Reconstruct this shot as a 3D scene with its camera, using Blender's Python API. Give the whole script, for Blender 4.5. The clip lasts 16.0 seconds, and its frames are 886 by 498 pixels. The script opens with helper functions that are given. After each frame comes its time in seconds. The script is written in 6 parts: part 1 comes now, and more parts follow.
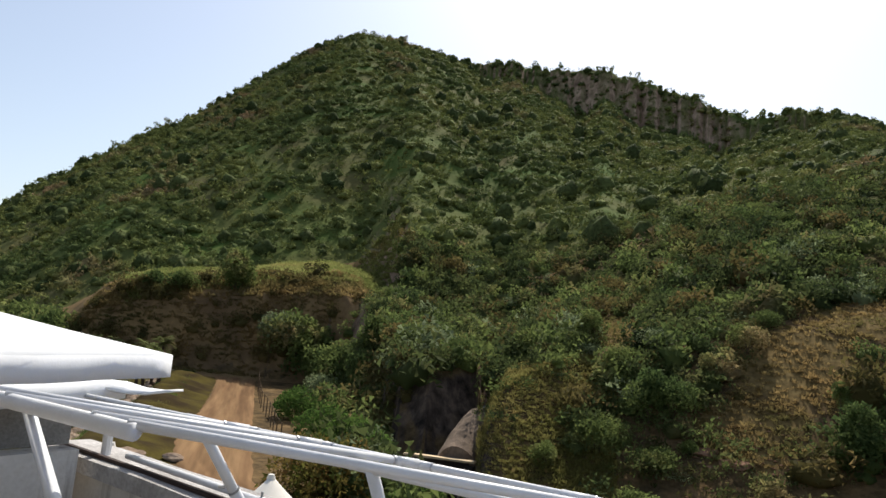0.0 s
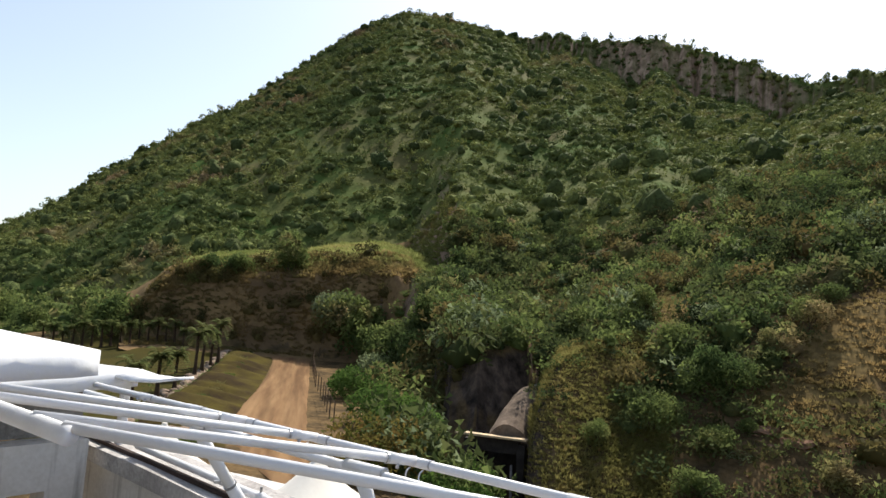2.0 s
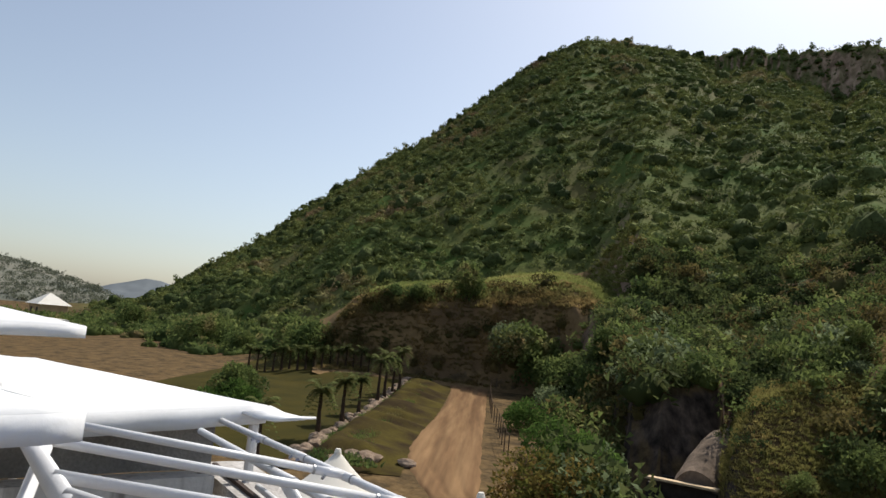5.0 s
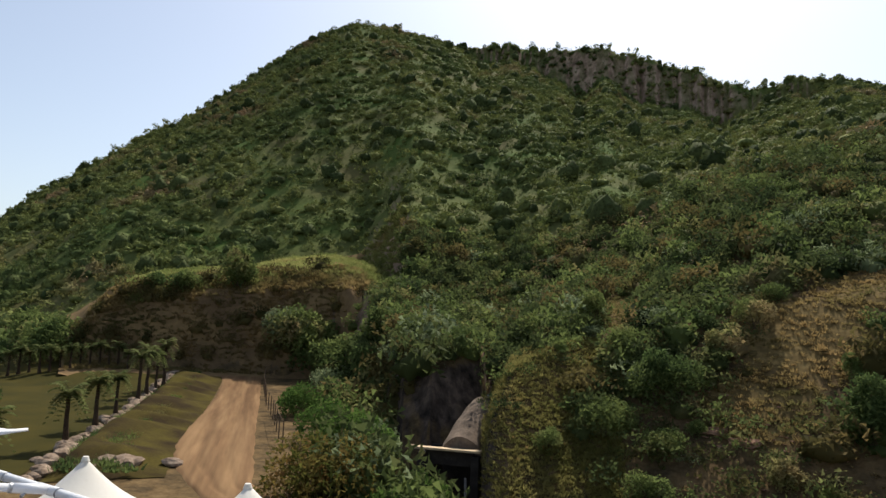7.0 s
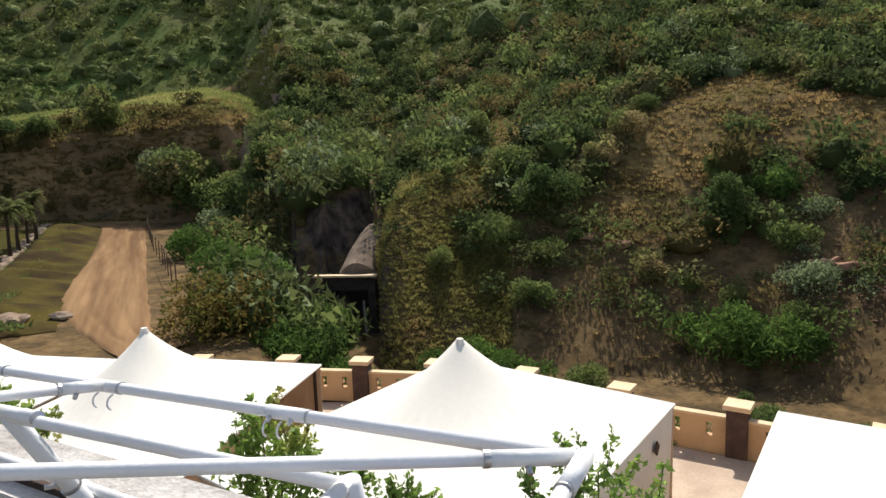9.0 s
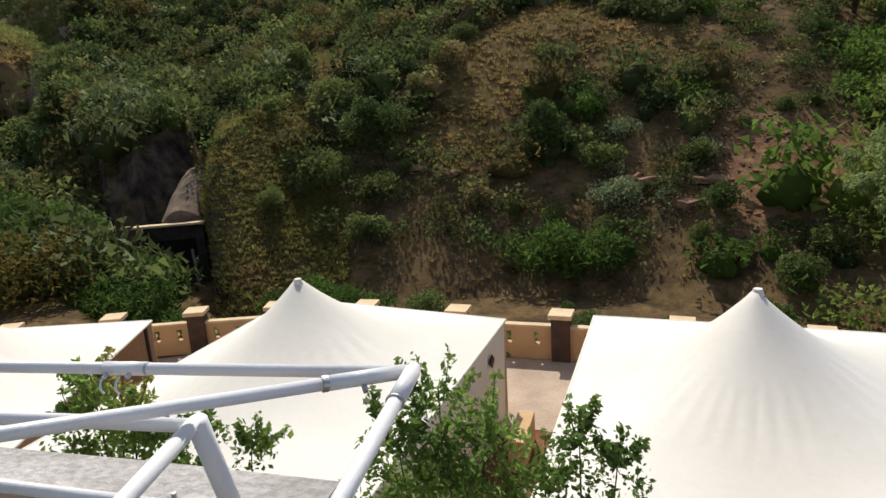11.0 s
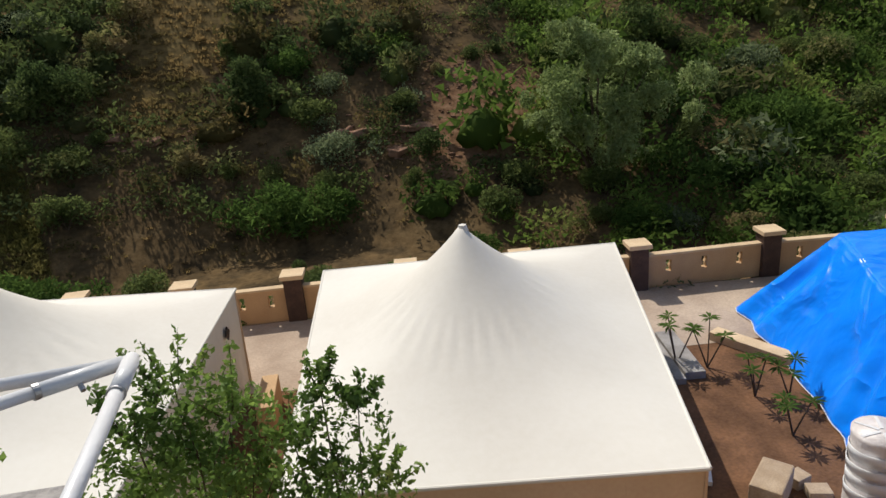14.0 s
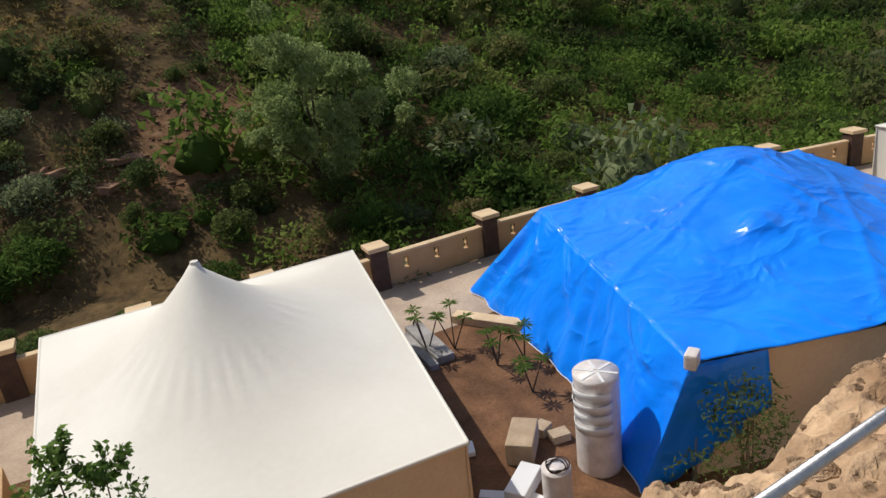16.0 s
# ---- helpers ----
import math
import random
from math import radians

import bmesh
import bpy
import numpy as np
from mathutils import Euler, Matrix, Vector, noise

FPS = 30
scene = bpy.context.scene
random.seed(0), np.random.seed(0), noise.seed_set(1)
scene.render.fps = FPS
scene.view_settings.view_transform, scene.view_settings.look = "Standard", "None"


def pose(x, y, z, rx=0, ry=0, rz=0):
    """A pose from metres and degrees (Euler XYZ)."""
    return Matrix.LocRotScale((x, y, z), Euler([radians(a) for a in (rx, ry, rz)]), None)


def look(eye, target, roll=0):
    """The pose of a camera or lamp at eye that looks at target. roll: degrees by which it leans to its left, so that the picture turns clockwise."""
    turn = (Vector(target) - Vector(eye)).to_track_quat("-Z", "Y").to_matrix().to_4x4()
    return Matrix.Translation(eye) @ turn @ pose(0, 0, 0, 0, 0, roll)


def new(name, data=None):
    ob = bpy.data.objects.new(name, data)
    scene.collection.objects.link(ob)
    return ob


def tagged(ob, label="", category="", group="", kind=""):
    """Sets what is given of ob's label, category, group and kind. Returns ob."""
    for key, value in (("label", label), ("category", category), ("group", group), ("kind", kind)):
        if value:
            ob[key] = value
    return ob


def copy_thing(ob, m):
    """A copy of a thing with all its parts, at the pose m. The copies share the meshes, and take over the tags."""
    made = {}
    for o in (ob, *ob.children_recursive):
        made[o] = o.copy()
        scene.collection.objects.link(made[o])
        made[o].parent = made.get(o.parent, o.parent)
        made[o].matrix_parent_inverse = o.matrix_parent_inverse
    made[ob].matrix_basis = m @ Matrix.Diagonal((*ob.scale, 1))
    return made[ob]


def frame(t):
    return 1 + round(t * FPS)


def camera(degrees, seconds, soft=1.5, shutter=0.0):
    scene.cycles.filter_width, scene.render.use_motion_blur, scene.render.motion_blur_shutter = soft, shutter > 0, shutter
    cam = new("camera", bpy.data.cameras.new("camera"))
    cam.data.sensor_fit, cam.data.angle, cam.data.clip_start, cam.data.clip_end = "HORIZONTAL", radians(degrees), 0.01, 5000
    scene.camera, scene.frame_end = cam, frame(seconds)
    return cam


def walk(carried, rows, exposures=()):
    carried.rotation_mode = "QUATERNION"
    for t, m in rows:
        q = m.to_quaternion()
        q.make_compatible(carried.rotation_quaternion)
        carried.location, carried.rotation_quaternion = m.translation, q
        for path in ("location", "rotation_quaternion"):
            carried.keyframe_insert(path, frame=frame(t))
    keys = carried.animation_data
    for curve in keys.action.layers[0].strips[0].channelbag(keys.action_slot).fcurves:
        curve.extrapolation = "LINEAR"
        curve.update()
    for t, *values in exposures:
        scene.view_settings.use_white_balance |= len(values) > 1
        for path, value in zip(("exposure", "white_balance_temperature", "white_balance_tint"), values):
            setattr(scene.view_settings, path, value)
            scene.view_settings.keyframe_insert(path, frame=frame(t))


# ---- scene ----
cam = camera(66.0, 16.0)
PATH = [
    (0, (-0.408, -0.674, 8.486), (-1.487, 0.989, 8.751), 4.9),
    (0.5, (-0.176, -0.651, 8.539), (-1.254, 1.016, 8.788), 4),
    (1, (-0.33, -0.476, 8.514), (-1.383, 1.21, 8.729), 3.4),
    (1.5, (-0.31, -0.339, 8.553), (-1.461, 1.281, 8.777), 5.6),
    (2, (-0.388, -0.208, 8.54), (-1.591, 1.379, 8.731), 4.1),
    (2.5, (-0.38, -0.09, 8.553), (-1.717, 1.392, 8.683), 3.8),
    (3, (-0.349, 0.076, 8.587), (-1.799, 1.446, 8.731), 4.6),
    (3.5, (-0.526, 0.24, 8.619), (-2.026, 1.548, 8.816), 4.3),
    (6, (-0.459, 0.509, 8.681), (-2.051, 1.698, 8.911), 6.1),
    (6.5, (-0.284, 0.552, 8.703), (-1.591, 2.04, 8.985), 4.8),
    (7, (-0.244, 0.573, 8.702), (-1.341, 2.23, 8.929), 2.1),
    (7.5, (-0.168, 0.546, 8.711), (-1.2, 2.249, 8.902), 0.7),
    (8, (-0.089, 0.513, 8.739), (-1.107, 2.234, 8.768), -0.6),
    (8.5, (-0.148, 0.567, 8.723), (-1.062, 2.344, 8.648), 0.8),
    (9, (-0.138, 0.61, 8.698), (-0.952, 2.416, 8.422), -1.9),
    (9.5, (-0.116, 0.598, 8.7), (-0.856, 2.429, 8.383), -3.5),
    (10, (-0.097, 0.585, 8.701), (-0.671, 2.461, 8.317), -4.7),
    (12.5, (0.002, 0.281, 8.809), (-0.118, 2.192, 8.232), -2.2),
    (13, (0.009, 0.333, 8.788), (0.041, 2.233, 8.166), -3.5),
    (13.5, (0.054, 0.2, 8.854), (0.263, 2.083, 8.215), -3.9),
    (14, (0.048, 0.217, 8.85), (0.46, 2.058, 8.186), -4.8),
    (14.5, (0.044, 0.207, 8.845), (0.632, 1.991, 8.159), -5.2),
    (15, (0.069, 0.152, 8.906), (0.791, 1.887, 8.22), -4.9),
    (15.5, (-0.024, 0.117, 8.987), (0.874, 1.747, 8.256), -5.2),
    (16, (0.134, -0.001, 9.051), (1.206, 1.53, 8.337), -7.3),
]
EXPOSURE = [(0.0, 0.42), (2.5, 0.72), (3.7, 0.52), (6.0, 0.1), (7.0, 0.35), (8.5, 0.68), (10.0, 0.4), (12.5, 0.04), (14.5, -0.08), (16.0, -0.1)]
walk(cam, [(t, look(eye, target, roll)) for t, eye, target, roll in PATH], EXPOSURE)

# ---- daylight ----
SUN_BEARING, SUN_HEIGHT = -16.0, 50.0
world = bpy.data.worlds.new("sky")
scene.world = world
world.use_nodes = True
wn = world.node_tree.nodes
sky = wn.new("ShaderNodeTexSky")
sky.sky_type, sky.sun_disc = "NISHITA", False
sky.sun_elevation, sky.sun_rotation = radians(SUN_HEIGHT), radians(SUN_BEARING)
sky.dust_density, sky.air_density, sky.ozone_density = 1.5, 1.1, 1.6
wn["Background"].inputs["Strength"].default_value = 0.115
haze = wn.new("ShaderNodeHueSaturation")
haze.inputs["Saturation"].default_value = 0.75
world.node_tree.links.new(sky.outputs["Color"], haze.inputs["Color"])
world.node_tree.links.new(haze.outputs["Color"], wn["Background"].inputs["Color"])
sun_data = bpy.data.lights.new("sun", "SUN")
sun_data.energy, sun_data.angle, sun_data.color = 4.3, radians(0.55), (1.0, 0.94, 0.85)
sun = new("sun", sun_data)
sun_dir = Vector((math.sin(radians(SUN_BEARING)) * math.cos(radians(SUN_HEIGHT)), math.cos(radians(SUN_BEARING)) * math.cos(radians(SUN_HEIGHT)), math.sin(radians(SUN_HEIGHT))))
sun.matrix_world = look((0, 0, 60), Vector((0, 0, 60)) - sun_dir)


# ---- materials ----
def mat(name, color, rough=0.8, second=None, scale=3.0, detail=0.25, bump=0.2, bump_scale=40.0, metallic=0.0, coords="Object", spec=0.3, mixpos=(0.35, 0.65), depth=0.02):
    """A surface with a large-scale change of colour, a fine grain and a fine relief."""
    m = bpy.data.materials.new(name)
    m.use_nodes = True
    nt = m.node_tree
    b = nt.nodes["Principled BSDF"]
    b.inputs["Roughness"].default_value, b.inputs["Metallic"].default_value = rough, metallic
    b.inputs["Specular IOR Level"].default_value = 0.03 if rough >= 0.95 else spec
    tc = nt.nodes.new("ShaderNodeTexCoord")
    big, fine = nt.nodes.new("ShaderNodeTexNoise"), nt.nodes.new("ShaderNodeTexNoise")
    big.inputs["Scale"].default_value, big.inputs["Detail"].default_value = scale, 6.0
    fine.inputs["Scale"].default_value, fine.inputs["Detail"].default_value = bump_scale, 4.0
    src = tc.outputs[coords]
    for n in (big, fine):
        nt.links.new(src, n.inputs["Vector"])
    ramp = nt.nodes.new("ShaderNodeValToRGB")
    c2 = second if second else tuple(c * (1 - detail) for c in color)
    ramp.color_ramp.elements[0].position, ramp.color_ramp.elements[1].position = mixpos
    ramp.color_ramp.elements[0].color, ramp.color_ramp.elements[1].color = (*c2, 1), (*color, 1)
    nt.links.new(big.outputs["Fac"], ramp.inputs["Fac"])
    mul = nt.nodes.new("ShaderNodeMixRGB")
    mul.blend_type, mul.inputs["Fac"].default_value = "OVERLAY", detail
    nt.links.new(ramp.outputs["Color"], mul.inputs["Color1"])
    nt.links.new(fine.outputs["Fac"], mul.inputs["Color2"])
    nt.links.new(mul.outputs["Color"], b.inputs["Base Color"])
    if bump:
        bp = nt.nodes.new("ShaderNodeBump")
        bp.inputs["Strength"].default_value, bp.inputs["Distance"].default_value = bump, depth
        nt.links.new(fine.outputs["Fac"], bp.inputs["Height"])
        nt.links.new(bp.outputs["Normal"], b.inputs["Normal"])
    return m


def leaf_mat(name, dark, light, dry=None, patch=0.15, through_light=0.5, rough=0.7, grain=0.0):
    """Leaves: colour changes from bush to bush and from leaf to leaf, and light comes through."""
    m = bpy.data.materials.new(name)
    m.use_nodes = True
    nt = m.node_tree
    b = nt.nodes["Principled BSDF"]
    b.inputs["Roughness"].default_value, b.inputs["Specular IOR Level"].default_value = rough, 0.02 if rough >= 0.7 else 0.15
    geo, noise_n = nt.nodes.new("ShaderNodeNewGeometry"), nt.nodes.new("ShaderNodeTexNoise")
    noise_n.inputs["Scale"].default_value, noise_n.inputs["Detail"].default_value = patch, 3.0
    nt.links.new(geo.outputs["Position"], noise_n.inputs["Vector"])
    ramp = nt.nodes.new("ShaderNodeValToRGB")
    e = ramp.color_ramp.elements
    e[0].position, e[0].color = 0.36, (*dark, 1)
    e[1].position, e[1].color = 0.58, (*light, 1)
    if dry:
        x = e.new(0.72)
        x.color = (*dry, 1)
    nt.links.new(noise_n.outputs["Fac"], ramp.inputs["Fac"])
    hsv = nt.nodes.new("ShaderNodeHueSaturation")
    rng_n = nt.nodes.new("ShaderNodeMapRange")
    rng_n.inputs["To Min"].default_value, rng_n.inputs["To Max"].default_value = 0.78, 1.25
    nt.links.new(geo.outputs["Random Per Island"], rng_n.inputs["Value"])
    nt.links.new(rng_n.outputs["Result"], hsv.inputs["Value"])
    nt.links.new(ramp.outputs["Color"], hsv.inputs["Color"])
    nt.links.new(hsv.outputs["Color"], b.inputs["Base Color"])
    if grain:
        fine, spread, mul, bp = (nt.nodes.new("ShaderNode" + k) for k in ("TexNoise", "MapRange", "Math", "Bump"))
        fine.inputs["Scale"].default_value, fine.inputs["Detail"].default_value = grain, 5.0
        spread.inputs["From Min"].default_value, spread.inputs["From Max"].default_value = 0.3, 0.7
        spread.inputs["To Min"].default_value, spread.inputs["To Max"].default_value = 0.55, 1.3
        mul.operation = "MULTIPLY"
        bp.inputs["Strength"].default_value, bp.inputs["Distance"].default_value = 0.5, 0.4 / grain
        nt.links.new(geo.outputs["Position"], fine.inputs["Vector"])
        nt.links.new(fine.outputs["Fac"], spread.inputs["Value"])
        nt.links.new(fine.outputs["Fac"], bp.inputs["Height"])
        nt.links.new(bp.outputs["Normal"], b.inputs["Normal"])
        nt.links.new(rng_n.outputs["Result"], mul.inputs[0])
        nt.links.new(spread.outputs["Result"], mul.inputs[1])
        nt.links.new(mul.outputs["Value"], hsv.inputs["Value"])
    tr, mix = nt.nodes.new("ShaderNodeBsdfTranslucent"), nt.nodes.new("ShaderNodeMixShader")
    mix.inputs["Fac"].default_value = through_light
    nt.links.new(hsv.outputs["Color"], tr.inputs["Color"])
    nt.links.new(b.outputs["BSDF"], mix.inputs[1])
    nt.links.new(tr.outputs["BSDF"], mix.inputs[2])
    nt.links.new(mix.outputs["Shader"], nt.nodes["Material Output"].inputs["Surface"])
    return m


BARE = [(-5.5, 53.5, 4.5), (13.0, 43.0, 4.5), (-7.2, 47.0, 3.0), (5.5, 55.0, 4.0), (-18, 58, 4), (9.5, 40, 2.5), (-1, 60, 4), (-22, 62, 3.5)]


def hill_mat():
    """Hillside: green growth far up, dry grass and red soil on the near slope, rock where it is steep."""
    m = mat("hillside", (0.072, 0.112, 0.026), 0.95, (0.115, 0.105, 0.04), 0.045, 0.35, 0.6, 1.3, depth=0.15)
    nt = m.node_tree
    b = nt.nodes["Principled BSDF"]
    link = nt.links.new
    green = b.inputs["Base Color"].links[0].from_socket
    geo, sep = nt.nodes.new("ShaderNodeNewGeometry"), nt.nodes.new("ShaderNodeSeparateXYZ")
    link(geo.outputs["Normal"], sep.inputs["Vector"])

    def node(kind, **kw):
        n = nt.nodes.new(kind)
        for k, v in kw.items():
            n.inputs[k].default_value = v
        return n

    def mixed(fac, a, c):
        n = nt.nodes.new("ShaderNodeMixRGB")
        link(fac, n.inputs["Fac"])
        for s, q in ((a, "Color1"), (c, "Color2")):
            if isinstance(s, tuple):
                n.inputs[q].default_value = (*s, 1)
            else:
                link(s, n.inputs[q])
        return n.outputs["Color"]

    def grain(scale, detail, squash=(1, 1, 1)):
        mp = node("ShaderNodeMapping", Scale=squash)
        n = node("ShaderNodeTexNoise", Scale=scale, Detail=detail, Roughness=0.65)
        link(geo.outputs["Position"], mp.inputs["Vector"])
        link(mp.outputs["Vector"], n.inputs["Vector"])
        return n.outputs["Fac"]

    def stops(fac, *cols):
        r = nt.nodes.new("ShaderNodeValToRGB")
        e = r.color_ramp.elements
        while len(e) < len(cols):
            e.new(0.5)
        for el, (p, c) in zip(e, cols):
            el.position, el.color = p, (*c, 1)
        link(fac, r.inputs["Fac"])
        return r.outputs["Color"]

    # the near slope: dry grass, litter and red-brown soil
    near = stops(grain(0.55, 9.0), (0.30, (0.045, 0.034, 0.02)), (0.45, (0.095, 0.066, 0.034)), (0.56, (0.145, 0.096, 0.046)), (0.70, (0.185, 0.128, 0.064)))
    speck = stops(grain(3.5, 6.0), (0.36, (0.62, 0.60, 0.56)), (0.6, (1.0, 1.0, 1.0)))
    mul = nt.nodes.new("ShaderNodeMixRGB")
    mul.blend_type, mul.inputs["Fac"].default_value = "MULTIPLY", 0.8
    link(near, mul.inputs["Color1"])
    link(speck, mul.inputs["Color2"])
    near = mul.outputs["Color"]
    gold = stops(grain(1.1, 9.0), (0.30, (0.065, 0.047, 0.02)), (0.52, (0.15, 0.105, 0.042)), (0.74, (0.23, 0.165, 0.07)))
    soil = stops(grain(1.6, 9.0), (0.30, (0.08, 0.042, 0.022)), (0.52, (0.195, 0.11, 0.06)), (0.72, (0.30, 0.185, 0.11)))
    flat = nt.nodes.new("ShaderNodeVectorMath")
    flat.operation, flat.inputs[1].default_value = "MULTIPLY", (1, 1, 0)
    link(geo.outputs["Position"], flat.inputs[0])
    ragged = node("ShaderNodeMath")
    ragged.operation, ragged.inputs[1].default_value = "MULTIPLY_ADD", 7.0
    ragged.inputs[2].default_value = -3.5
    link(grain(0.6, 7.0), ragged.inputs[0])
    for bx, by, br in BARE:
        dist = nt.nodes.new("ShaderNodeVectorMath")
        dist.operation, dist.inputs[1].default_value = "DISTANCE", (bx, by, 0)
        link(flat.outputs["Vector"], dist.inputs[0])
        add = nt.nodes.new("ShaderNodeMath")
        link(dist.outputs["Value"], add.inputs[0])
        link(ragged.outputs["Value"], add.inputs[1])
        rim = node("ShaderNodeMapRange", **{"From Min": br * 1.05, "From Max": br * 0.75})
        link(add.outputs["Value"], rim.inputs["Value"])
        near = mixed(rim.outputs["Result"], near, soil if bx > 7 else gold)
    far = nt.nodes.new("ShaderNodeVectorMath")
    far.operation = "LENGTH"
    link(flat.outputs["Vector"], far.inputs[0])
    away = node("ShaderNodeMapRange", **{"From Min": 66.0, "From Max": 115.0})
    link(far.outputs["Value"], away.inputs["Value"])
    height = nt.nodes.new("ShaderNodeSeparateXYZ")
    link(geo.outputs["Position"], height.inputs["Vector"])
    upland = node("ShaderNodeMapRange", **{"From Min": 2.5, "From Max": 7.0})
    link(height.outputs["Z"], upland.inputs["Value"])
    grown = node("ShaderNodeMath")
    grown.operation = "MULTIPLY"
    link(away.outputs["Result"], grown.inputs[0])
    link(upland.outputs["Result"], grown.inputs[1])
    ground_col = mixed(grown.outputs["Value"], near, green)
    crag = node("ShaderNodeMapRange", **{"From Min": 0.70, "From Max": 0.56})
    cliff = node("ShaderNodeMapRange", **{"From Min": 0.57, "From Max": 0.43})
    steep = nt.nodes.new("ShaderNodeMix")
    link(sep.outputs["Z"], crag.inputs["Value"])
    link(sep.outputs["Z"], cliff.inputs["Value"])
    link(away.outputs["Result"], steep.inputs["Factor"])
    link(crag.outputs["Result"], steep.inputs["A"])
    link(cliff.outputs["Result"], steep.inputs["B"])
    # steep rock: paler stops far off, much darker stops close by
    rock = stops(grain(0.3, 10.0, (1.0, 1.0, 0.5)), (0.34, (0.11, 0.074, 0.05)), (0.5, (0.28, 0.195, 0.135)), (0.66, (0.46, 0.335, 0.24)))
    near_rock = stops(grain(0.9, 10.0, (1.0, 1.0, 0.4)), (0.36, (0.02, 0.016, 0.013)), (0.52, (0.07, 0.052, 0.04)), (0.68, (0.16, 0.115, 0.085)))
    rock = mixed(away.outputs["Result"], near_rock, rock)
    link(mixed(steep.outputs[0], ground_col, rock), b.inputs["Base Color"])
    return m


M_HILL = hill_mat()
M_LAWN = mat("mown_grass", (0.054, 0.044, 0.0105), 0.95, (0.036, 0.033, 0.009), 0.25, 0.4, 0.6, 12.0)
M_BANK = mat("grass_bank", (0.068, 0.054, 0.013), 0.95, (0.032, 0.022, 0.010), 0.45, 0.4, 0.9, 6.0)
M_DIRT = mat("dirt_road", (0.225, 0.138, 0.07), 0.95, (0.135, 0.078, 0.04), 0.9, 0.4, 0.25, 2.2)


def stretch(m, degrees, across, along):
    """Draws a material's grain out along one direction of the ground."""
    nt = m.node_tree
    mp = nt.nodes.new("ShaderNodeMapping")
    mp.vector_type = "TEXTURE"
    mp.inputs["Rotation"].default_value[2] = radians(degrees)
    mp.inputs["Scale"].default_value = (across, along, 1.0)
    for n in nt.nodes:
        if n.type == "TEX_NOISE":
            nt.links.new(n.inputs["Vector"].links[0].from_socket, mp.inputs["Vector"])
            nt.links.new(mp.outputs["Vector"], n.inputs["Vector"])


stretch(M_DIRT, 47.7, 0.9, 14.0)
M_SOIL = mat("soil", (0.19, 0.10, 0.055), 0.95, (0.11, 0.06, 0.035), 1.2, 0.4, 0.8, 14.0)
M_PAVING = mat("worn_concrete", (0.47, 0.37, 0.28), 0.9, (0.33, 0.25, 0.185), 0.6, 0.3, 0.4, 18.0)
M_MOUND = mat("dry_mound", (0.25, 0.165, 0.075), 0.95, (0.13, 0.085, 0.045), 0.16, 0.4, 1.0, 1.8)
M_ROCK = mat("pale_rock", (0.34, 0.26, 0.19), 0.95, (0.17, 0.12, 0.085), 1.2, 0.5, 1.0, 9.0)
M_EARTH = mat("bank_earth", (0.52, 0.36, 0.225), 0.95, (0.27, 0.17, 0.10), 2.2, 0.5, 1.0, 11.0, depth=0.06)
M_SCREE = mat("red_brown_rock", (0.32, 0.19, 0.125), 0.95, (0.17, 0.098, 0.064), 2.5, 0.5, 0.8, 9.0)
M_WALL = mat("cream_plaster", (0.55, 0.37, 0.205), 0.85, (0.45, 0.29, 0.155), 0.9, 0.25, 0.3, 30.0)
M_CAP = mat("cream_coping", (0.66, 0.50, 0.31), 0.85, (0.52, 0.38, 0.23), 1.5, 0.3, 0.3, 30.0)
M_PILLAR = mat("brown_cladding", (0.085, 0.05, 0.037), 0.7, (0.05, 0.03, 0.024), 3.0, 0.4, 0.5, 30.0)
M_CANVAS = mat("cream_canvas", (0.72, 0.69, 0.62), 0.75, (0.65, 0.615, 0.545), 0.35, 0.08, 0.15, 8.0)
M_SIDE = mat("tent_side_cloth", (0.68, 0.52, 0.36), 0.85, (0.58, 0.43, 0.29), 0.5, 0.15, 0.15, 14.0)
M_WHITE = mat("white_cloth", (0.73, 0.74, 0.75), 0.7, (0.66, 0.665, 0.67), 0.6, 0.08, 0.1, 25.0)
M_PIPE = mat("white_enamel", (0.76, 0.76, 0.77), 0.38, (0.66, 0.66, 0.655), 2.5, 0.12, 0.1, 60.0, spec=0.5)
M_STEEL = mat("galvanised_steel", (0.5, 0.5, 0.5), 0.4, (0.35, 0.35, 0.36), 6.0, 0.2, 0.1, 60.0, metallic=0.9)
M_CONCRETE = mat("old_concrete", (0.36, 0.34, 0.32), 0.95, (0.22, 0.205, 0.19), 2.2, 0.4, 0.8, 40.0)
M_COPING = mat("rough_parapet_concrete", (0.52, 0.50, 0.48), 0.95, (0.33, 0.31, 0.29), 2.2, 0.4, 0.8, 30.0)
M_STAINED = mat("streaked_plaster", (0.66, 0.63, 0.59), 0.9, (0.48, 0.45, 0.41), 1.1, 0.2, 0.3, 30.0)


